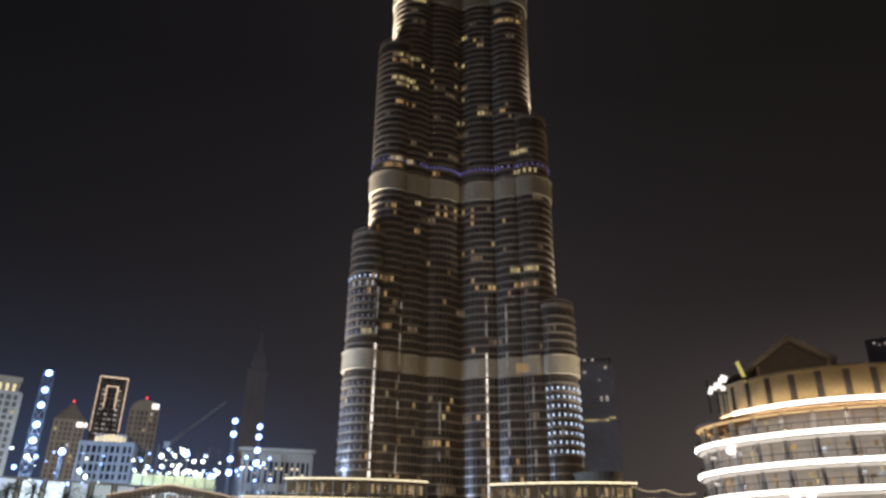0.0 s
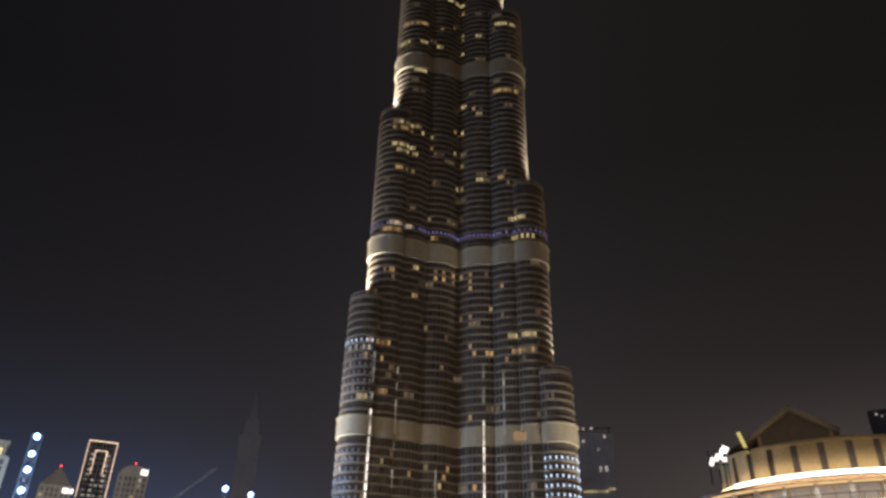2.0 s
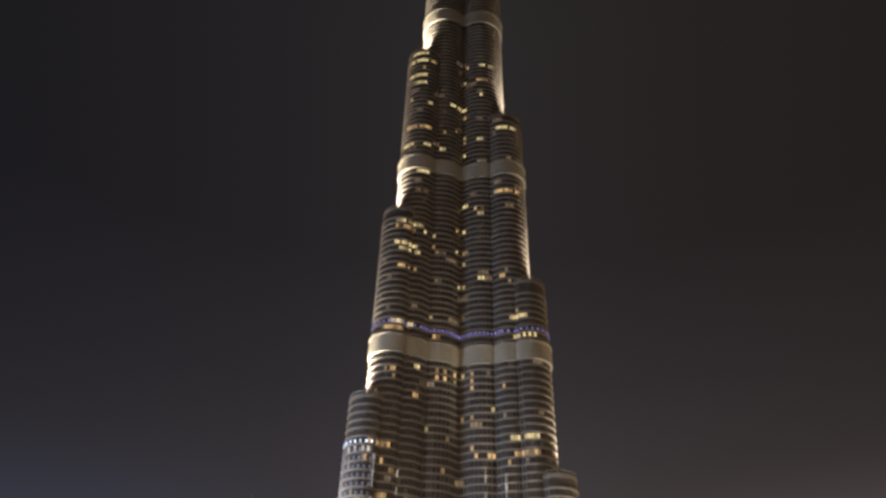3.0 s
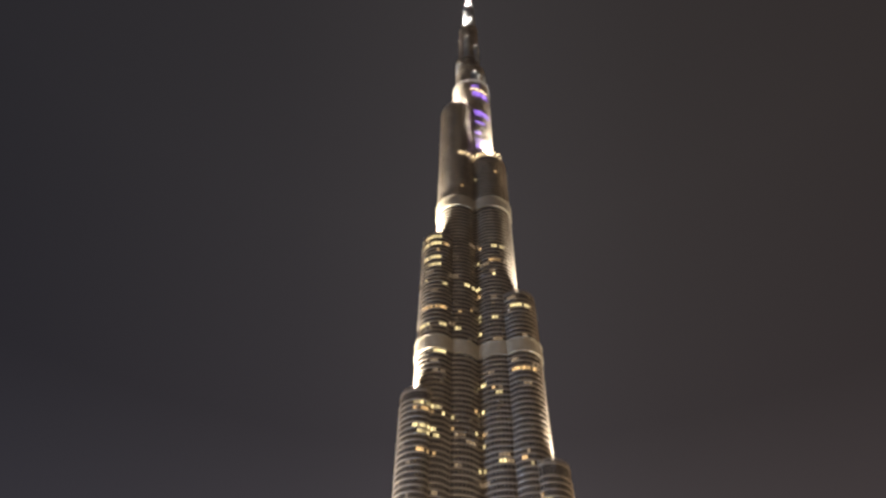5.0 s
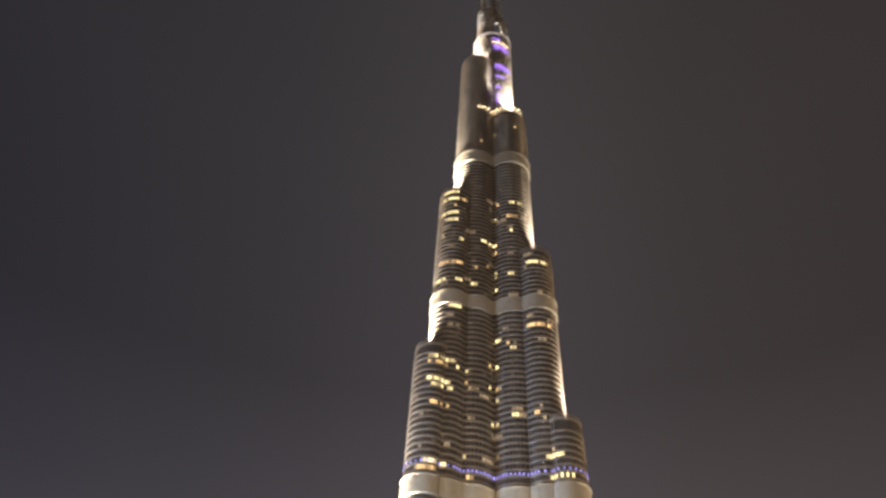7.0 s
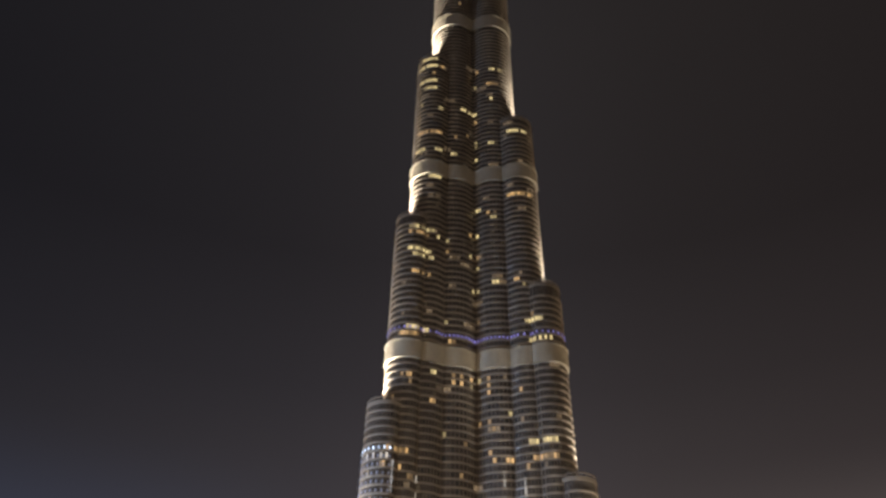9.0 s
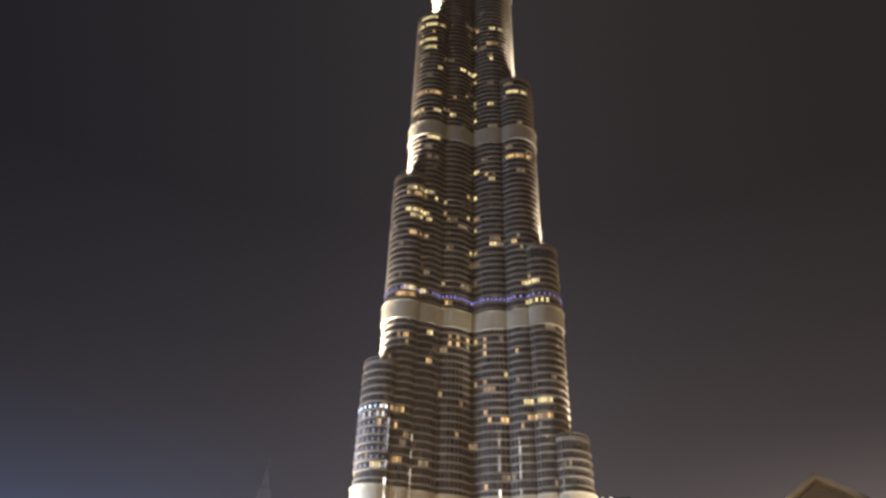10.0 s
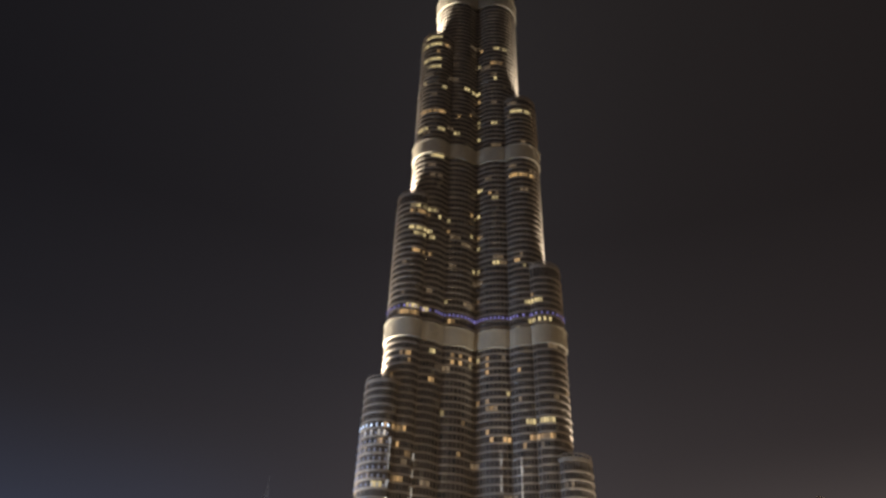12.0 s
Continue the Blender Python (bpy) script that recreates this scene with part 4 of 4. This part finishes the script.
def flood_mast(az, dist, els, spread, power):
    ob = placed("floodlight_mast", "tall lattice mast with stacked cold white floodlights", "light mast", facing(az, dist), "floodlight masts")
    s = Shape()
    lattice(s, (0, 1.5, 0), (0, 1.5, rise(els[0], dist) + 1), spread, spread * 0.8, 16)
    part("lattice", s, IRON, ob, "dark steel lattice")
    for el in els:
        z = rise(el, dist)
        s = Shape()
        s.box(Matrix.Translation((0, 0.5, z - 0.5)), 2.0, 0.6, 1.0)
        arm = part("lamp_bracket", s, IRON, ob)
        p = part("lamp_head", glare, None, arm, "cold white floodlight head")
        p.location = (0, -0.1, z)
        # enlarged further to imitate the glow round the lamp
        p.scale = (dist / 215,) * 3
    pos = polar(az, dist - 22, rise(els[-1], dist))
    lamp("site_floodlight", "POINT", pos, pos + Vector((0, -1, 0)), power * 1.7, (0.42, 0.62, 1.0), 1.0)


flood_mast(30.12, 260, (13.26, 12.13, 11.12, 9.82, 8.79), 1.8, 1.2e5)
def low_heads(az, dist, spots):
    """A low steel frame that carries a loose bunch of cold lamps."""
    ob = placed("lamp_frame", "low steel frame with a bunch of cold white lamps", "work lights", facing(az, dist))
    s = Shape()
    for x, el, size in spots:
        rod(s, (x, 0.6, 0), (x, 0.6, rise(el, dist)), 0.12)
    rod(s, (-7, 0.6, rise(7.9, dist)), (7, 0.6, rise(7.9, dist)), 0.12)
    frame_bars = part("steel_frame", s, IRON, ob)
    for x, el, size in spots:
        p = part("lamp_head", glare, None, frame_bars, "cold white floodlight head")
        p.location = (x, 0.2, rise(el, dist))
        p.scale = (size,) * 3


low_heads(15.2, 262, ((-6.0, 7.7, 0.5), (-4.6, 7.9, 0.7), (-3.4, 8.7, 0.7), (-1.2, 7.9, 0.5), (0.4, 8.4, 0.8), (1.4, 8.1, 0.5), (2.6, 8.3, 0.6), (4.4, 8.7, 0.55), (-5.2, 7.4, 0.4), (5.2, 7.2, 0.6), (0.2, 7.1, 0.5)))
flood_mast(17.05, 270, (11.18, 10.25, 8.5, 7.55), 0.5, 1.2e4)
flood_mast(15.2, 270, (10.89, 10.15, 9.2, 8.3), 0.5, 1.2e4)
flood_mast(28.2, 240, (8.23,), 0.4, 5e4)

site = placed("site_building", "unfinished low building crowded with bright site floodlights", "building", facing(20.7, 245))
s = Shape()
for z in (10, 16, 22, 27):
    s.box(Matrix.Translation((0, 9, z)), 26, 18, 0.6)
part("floor_deck", s, PALE, site, "bare concrete decks")
for k in range(8):
    s = Shape()
    s.box(Matrix.Translation((-12.2 + k * 3.5, 0.6, 0)), 0.6, 0.6, 30)
    part("post", s, PALE, site)
rg = random.Random(17)
glare_white = ball_mesh("lamp_head", 0.85, FLOOD_WHITE)
for k in range(60):
    warm = rg.random() < 0.55
    p = part("lamp_head", glare_white if warm else glare, None, site, "white floodlight head" if warm else "cold white floodlight head")
    x = rg.gauss(0.5, 6.0) if warm else rg.uniform(-12.5, 12.5)
    x = max(-12.5, min(12.5, x))
    p.location = (x, -0.5, rise(7.2 + rg.random() ** 1.7 * (1.9 - abs(x) * 0.06), 245))
    p.scale = (rg.choice((0.25, 0.3, 0.4, 0.5, 0.7, 0.95)),) * 3
s = Shape()
s.box(Matrix.Translation((0, 0.6, 27)), 24, 0.3, 5.5)
part("canvas_screen", s, SCREEN, site, "pale yellow green screen lit by floodlights")
s = Shape()
for k in range(9):
    rod(s, (-12 + k * 3, -0.4, 25), (-12 + k * 3, -0.4, rise(9.2, 245)), 0.12)
for z in (29, 33, 37):
    rod(s, (-12.5, -0.4, z), (12.5, -0.4, z), 0.1)
part("lamp_scaffold", s, IRON, site)
pos = polar(20.7, 222, 34)
lamp("site_floodlight", "POINT", pos, pos + Vector((0, -1, 0)), 2.6e4, (1.0, 1.0, 0.78), 1.0)

crane = placed("tower_crane", "grey tower crane with a raised lattice boom", "crane", facing(21.5, 330))
s = Shape()
lattice(s, (0, 0, 0), (0, 0, rise(9.0, 330)), 1.0, 1.0, 18)
part("mast", s, IRON, crane)
s = Shape()
a = facing(21.5, 330).inverted() @ polar(21.41, 330, rise(9.3, 330))
e = facing(21.5, 330).inverted() @ polar(17.9, 330, rise(12.5, 330))
lattice(s, a, e, 0.6, 0.25, 20)
part("boom", s, DARKWALL, crane)
s = Shape()
s.box(Matrix.Translation((-0.5, 0, rise(9.0, 330))), 2.4, 2.2, 2.4)
part("cab", s, PALE, crane)

# ---- pavilion strung with lights ----
pav = placed("festive_pavilion", "long gabled pavilion strung with small warm bulbs", "pavilion", facing(20.4, 120))
x0, x1, xp = -9.6, 9.6, -1.2
zp, ze0, ze1 = rise(6.6, 120), rise(5.7, 120), rise(5.85, 120)
s = Shape()
for (xa, za, xb, zb) in ((x0, ze0, xp, zp), (xp, zp, x1, ze1)):
    s.face((xa, 0, za), (xb, 0, zb), (xb, 12, zb + 0.4), (xa, 12, za + 0.4))
    s.face((xa, 12, za + 0.1), (xb, 12, zb + 0.1), (xb, 0, zb - 0.3), (xa, 0, za - 0.3))
    s.face((xa, 0, za - 0.3), (xb, 0, zb - 0.3), (xb, 0, zb), (xa, 0, za))
part("roof", s, STONE, pav, "pale gabled roof")
for k in range(9):
    c = Shape()
    c.box(Matrix.Translation((x0 + 0.4 + k * (x1 - x0 - 0.8) / 8, 0.6, 0)), 0.35, 0.35, min(ze0, ze1) - 0.3)
    part("post", c, STONE, pav)
s = Shape()
s.box(Matrix.Translation((0, 6, 0)), 18, 9, 13.4)
part("hall", s, STONE, pav)
fairy = Shape()
rg = random.Random(23)
for k in range(64):
    x = x0 + (x1 - x0) * k / 63
    z = ze0 + (zp - ze0) * (x - x0) / (xp - x0) if x < xp else zp + (ze1 - zp) * (x - xp) / (x1 - xp)
    fairy.box(Matrix.Translation((x, -0.25, z - rg.uniform(0.05, 0.2))), 0.15, 0.12, 0.17)
    if k % 2 == 0:
        for q in range(rg.randrange(5, 11)):
            fairy.box(Matrix.Translation((x + rg.uniform(-0.06, 0.06), -0.2, z - 0.6 - q * 0.42 - rg.uniform(0, 0.15))), 0.08, 0.07, 0.12)
for row, (xa, xb) in enumerate(((-9.0, -2.0), (-0.5, 9.0), (-9.0, 3.0))):
    for k in range(34):
        fairy.box(Matrix.Translation((xa + (xb - xa) * k / 33, -0.2, ze0 - 2.0 - row * 0.9 + rg.uniform(-0.05, 0.05))), 0.1, 0.08, 0.13)
at = pav.matrix_world @ Vector((-2.0, -5.0, 10.5))
lamp("pavilion_light", "POINT", at, at + Vector((0, 1, 0)), 6.0e2, (1.0, 0.76, 0.66), 0.5)
part("string_light", fairy, FAIRY, pav, "small warm bulbs on strings", kind="stuff")

# ---- podium terraces at the foot of the tower ----


def terrace(az0, az1, el, dist, bow, depth, seed, label):
    """A flat roofed podium wing whose edge carries a rope of light."""
    ob = placed("podium_wing", label, "podium", facing((az0 + az1) / 2, dist), "podium wings")
    w = dist * math.tan(radians(abs(az0 - az1) / 2))
    z = rise(el, dist)
    n = 24
    front = [(-w + 2 * w * k / n, bow * (2 * k / n - 1) ** 2) for k in range(n + 1)]
    plan = front + [(w, depth), (-w, depth)]
    s = Shape()
    s.ring(plan, z - 0.5, z + 0.5, closed=True)
    s.f.append(tuple(range(len(plan), 2 * len(plan))))
    s.f.append(tuple(reversed(range(len(plan)))))
    roof = part("roof_slab", s, STONE, ob, "flat stone roof slab")
    s = Shape()
    s.ring(front, z - 0.02, z + 0.18, 0.12)
    part("light_rope", s, ROPE, roof, "warm rope of light along the edge")
    s = Shape()
    back = [(x * 0.97, y + 2.5) for x, y in front]
    s.ring(back + [(w * 0.97, depth - 1), (-w * 0.97, depth - 1)], 0, z - 0.5, closed=True)
    glass = part("glazing", s, PODIUM_GLASS, ob, "dim lit shopfront glass")
    rooms, bars = Shape(), Shape()
    for z2 in np.arange(z - 4.2, 6, -3.7):
        for k in range(n):
            (xa, ya), (xb, yb) = back[k], back[k + 1]
            for q in range(2):
                xc, xd = xa + (xb - xa) * (q * 0.5 + 0.06), xa + (xb - xa) * (q * 0.5 + 0.44)
                rooms.face((xc, ya - 0.08, z2 + 0.7), (xd, ya - 0.08, z2 + 0.7), (xd, ya - 0.08, z2 + 3.2), (xc, ya - 0.08, z2 + 3.2))
                bars.box(Matrix.Translation(((xc + xd) / 2, ya - 0.15, z2 + 0.5)), 0.1, 0.2, 3.2)
        s = Shape()
        s.ring(back, float(z2), float(z2) + 0.5, 0.6)
        part("floor_edge", s, STONE, ob)
    part("shop_window", rooms, PODIUM_ROOM, glass, "dim gold shop windows", kind="stuff")
    part("window_bar", bars, IRON, glass, kind="stuff")
    for k in range(0, n + 1, 2):
        s = Shape()
        s.box(Matrix.Translation((front[k][0] * 0.985, front[k][1] + 1.4, 0)), 0.4, 0.4, z - 0.5)
        part("column", s, SLAB, ob)
    rg = random.Random(seed)
    m1, m2 = pane_mesh("shop_light", 1.2, 1.6, WIN_WARM), pane_mesh("shop_light", 0.5, 0.6, WIN_GOLD)
    for k in range(int(w * 2.2)):
        p = part("shop_light", rg.choice((m1, m2, m2)), None, glass)
        i = rg.randrange(1, n)
        p.location = (back[i][0] + rg.uniform(-1, 1), back[i][1] - 0.12, z - 0.6 - rg.choice((3.0, 2.2, 6.5, 5.8, 9.5)))
    s = Shape()
    for k in range(int(w * 1.3)):
        f = rg.random()
        i = min(n - 1, int(f * n))
        s.box(Matrix.Translation((-w + 2 * w * f, front[i][1] + rg.uniform(0.3, 2.0), z - rg.uniform(1.0, 4.5))), 0.11, 0.11, 0.14)
    part("string_light", s, BULB_WARM, ob, "small warm bulbs under the roof", kind="stuff")
    return ob


terrace(13.1, 2.3, 7.45, 222, 3.0, 26, 3, "flat roofed podium wing edged with a rope of light")
terrace(-2.15, -13.1, 7.3, 222, 3.0, 26, 4, "flat roofed podium wing edged with a rope of light")
terrace(16.0, 2.8, 6.05, 205, 2.0, 12, 5, "lower podium wing edged with a rope of light")
terrace(-3.0, -16.2, 6.05, 205, 2.0, 12, 6, "lower podium wing edged with a rope of light")
hall = placed("entrance_hall", "low entrance hall between the podium wings with gold light", "entrance hall", facing(0.0, 212))
s = Shape()
plan = [(-9.5, 6)] + [(-9.5 + 19 * k / 16, -3 * math.sin(math.pi * k / 16)) for k in range(17)] + [(9.5, 6)]
s.ring(plan, 22.2, 23.2, closed=True)
s.f.append(tuple(range(len(plan), 2 * len(plan))))
part("canopy", s, STONE, hall, "curved canopy")
s = Shape()
for k in range(1, 17):
    for f in (0, 0.5):
        x = -9.5 + 19 * (k + f) / 17
        s.box(Matrix.Translation((x, -3 * math.sin(math.pi * (x + 9.5) / 19) - 0.1, 22.9)), 0.22, 0.2, 0.35)
part("bulb_row", s, BULB_WARM, hall, "row of warm bulbs", kind="stuff")
s = Shape()
s.box(Matrix.Translation((0, 4, 0)), 18, 6, 22.2)
part("hall_wall", s, STONE, hall)
gold = pane_mesh("hall_window", 2.4, 3.2, CROWN_LIT)
for k in range(6):
    p = part("hall_window", gold, None, hall)
    p.location = (-7 + k * 2.8, 0.9, 18.8)
annex = placed("podium_annex", "dim rounded annex beside the tower foot", "annex", facing(-10.3, 250))
s = Shape()
plan = ellipse(7.5, 6, 28)
zt = rise(7.9, 250)
s.ring(plan, 0, zt, closed=True)
s.ring(plan, zt - 1, zt, 0.4, closed=True)
s.f.append(tuple(28 + i for i in range(28)))
part("drum", s, STONE, annex)
s = Shape()
for z2 in np.arange(zt - 5, 10, -4):
    s.ring(plan, float(z2), float(z2) + 1.8, 0.15, closed=True)
part("window_band", s, PODIUM_GLASS, annex, "dim gold window bands")

# string of lamps between podium and mall
rg = random.Random(31)
fest = placed("festoon_lights", "festoon of small lamps on poles by the promenade", "festoon lights", facing(-14.8, 190))
s = Shape()
for k in range(3):
    rod(s, (-7 + k * 7, 0, 0), (-7 + k * 7, 0, rise(7.0 - k * 0.25, 190)), 0.08)
part("pole", s, IRON, fest)
s = Shape()
for k in range(20):
    s.box(Matrix.Translation((-7 + 14 * k / 19, 0, rise(6.95 - 0.5 * k / 19, 190) - 0.8 * math.sin(math.pi * (k % 10) / 10))), 0.25, 0.25, 0.25)
part("bulb", s, BULB_WARM, fest, kind="stuff")

# ---- white lit promenade building and palms ----
prom = placed("promenade_building", "low building with bright white shopfronts behind palms", "building", facing(29.5, 165))
s = Shape()
s.box(Matrix.Translation((0, 6, 0)), 40, 10, 20.0)
part("wall", s, DARKWALL, prom)
s = Shape()
s.box(Matrix.Translation((0, 6, 20.0)), 41, 11, 0.4)
part("roof", s, STONE, prom)
SHOP = material("shopfront_lit", (0.6, 0.6, 0.6), 0.4, emit=(0.72, 0.86, 1.0), strength=1.3, per_object=0.7, scale=0.5)
for k in range(9):
    s = Shape()
    s.box(Matrix.Translation((-17 + k * 4.2, 0.8, 16.4)), 3.0, 0.3, 3.6)
    part("shopfront", s, SHOP, prom, "bright white shopfront")
    if k < 8:
        s = Shape()
        s.box(Matrix.Translation((-14.9 + k * 4.2, 0.2, 0)), 0.5, 0.5, 20.6)
        part("column", s, PALE, prom)
for k in range(46):
    p = part("lamp_head", glare if k % 3 else glare_white, None, prom, "cold white lamp")
    p.location = (rg.uniform(-19.5, 19.5), -0.6, rise(rg.uniform(5.6, 8.3), 165))
    p.scale = (rg.choice((0.12, 0.16, 0.2, 0.3, 0.5)),) * 3
for x in (-13.0, 0.0, 13.0):
    at = prom.matrix_world @ Vector((x, -8.0, 11.0))
    lamp("promenade_light", "POINT", at, at + Vector((0, 1, 0)), 1.3e3, (0.9, 1.0, 0.8), 0.4)


def palm(m, height, seed):
    ob = placed("palm_tree", "tall dark date palm with drooping fronds", "palm tree", m, "promenade palms")
    rg = random.Random(seed)
    s = Shape()
    rings = 16
    lean = rg.uniform(-0.4, 0.4)
    last = None
    for k in range(rings + 1):
        f = k / rings
        r = 0.34 - 0.12 * f + (0.05 if k % 2 else 0)
        row = [(lean * f * f + r * math.cos(math.tau * i / 9), r * math.sin(math.tau * i / 9), height * f) for i in range(9)]
        if last:
            for i in range(9):
                j = (i + 1) % 9
                s.face(last[i], last[j], row[j], row[i])
        last = row
    part("trunk", s, BARK, ob)
    s = Shape()
    for k in range(34):
        az, up = rg.uniform(0, math.tau), rg.uniform(-0.5, 1.2)
        length = rg.uniform(2.4, 3.4)
        p = Vector((lean, 0, height))
        d = Vector((math.cos(az) * math.cos(up), math.sin(az) * math.cos(up), math.sin(up)))
        side = Vector((-math.sin(az), math.cos(az), 0))
        for q in range(9):
            nxt = p + d * (length / 9)
            for sg in (-1, 1):
                for h in (0.25, 0.75):
                    o = p.lerp(nxt, h)
                    tip = o + side * sg * 0.55 * (1 - abs(q - 3.5) / 7) + d * 0.3 + Vector((0, 0, -0.18))
                    s.face(o, o + d * 0.09, tip)
            p = nxt
            d = (d + Vector((0, 0, -0.17))).normalized()
    part("crown", s, FROND, ob, "drooping palm fronds")


for az, dist, h, seed in ((32.9, 142, 16.2, 1), (31.0, 138, 15.4, 2), (29.3, 146, 16.4, 3), (27.4, 142, 14.8, 4), (25.8, 138, 14.0, 5), (24.6, 134, 13.2, 6)):
    palm(facing(az, dist), h, seed)

# unseen fill lamps added to brighten the far towers and the colonnade
for az, dist, goal_az, goal_d, el, power, tone in ((26.0, 430, 26.0, 650, 10.5, 3.4e5, (0.95, 0.87, 0.84)), (33.0, 330, 33.0, 420, 10, 2.2e5, (0.78, 0.88, 1.0)), (13.0, 240, 13.5, 300, 9, 0.8e4, (1.0, 0.86, 0.7)), (16.0, 720, 15.9, 900, 14, 1.3e5, (0.92, 0.84, 0.82)), (-14.5, 400, -10.7, 480, 12, 2.6e4, (1.0, 0.88, 0.76))):
    lamp("street_floodlight", "SPOT", polar(az, dist, 12), polar(goal_az, goal_d, rise(el, goal_d)), power * 1.5, tone, 1.5, 60, 0.7)

# poles added out of view to carry the big floodlights
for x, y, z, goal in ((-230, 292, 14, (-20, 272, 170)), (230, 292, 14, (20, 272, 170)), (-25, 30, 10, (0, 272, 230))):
    ob = placed("added_floodlight_pole", "tall dark pole added out of view with a large tilted floodlight head", "floodlight", Matrix.Translation((x, y, 0)), "big floodlights")
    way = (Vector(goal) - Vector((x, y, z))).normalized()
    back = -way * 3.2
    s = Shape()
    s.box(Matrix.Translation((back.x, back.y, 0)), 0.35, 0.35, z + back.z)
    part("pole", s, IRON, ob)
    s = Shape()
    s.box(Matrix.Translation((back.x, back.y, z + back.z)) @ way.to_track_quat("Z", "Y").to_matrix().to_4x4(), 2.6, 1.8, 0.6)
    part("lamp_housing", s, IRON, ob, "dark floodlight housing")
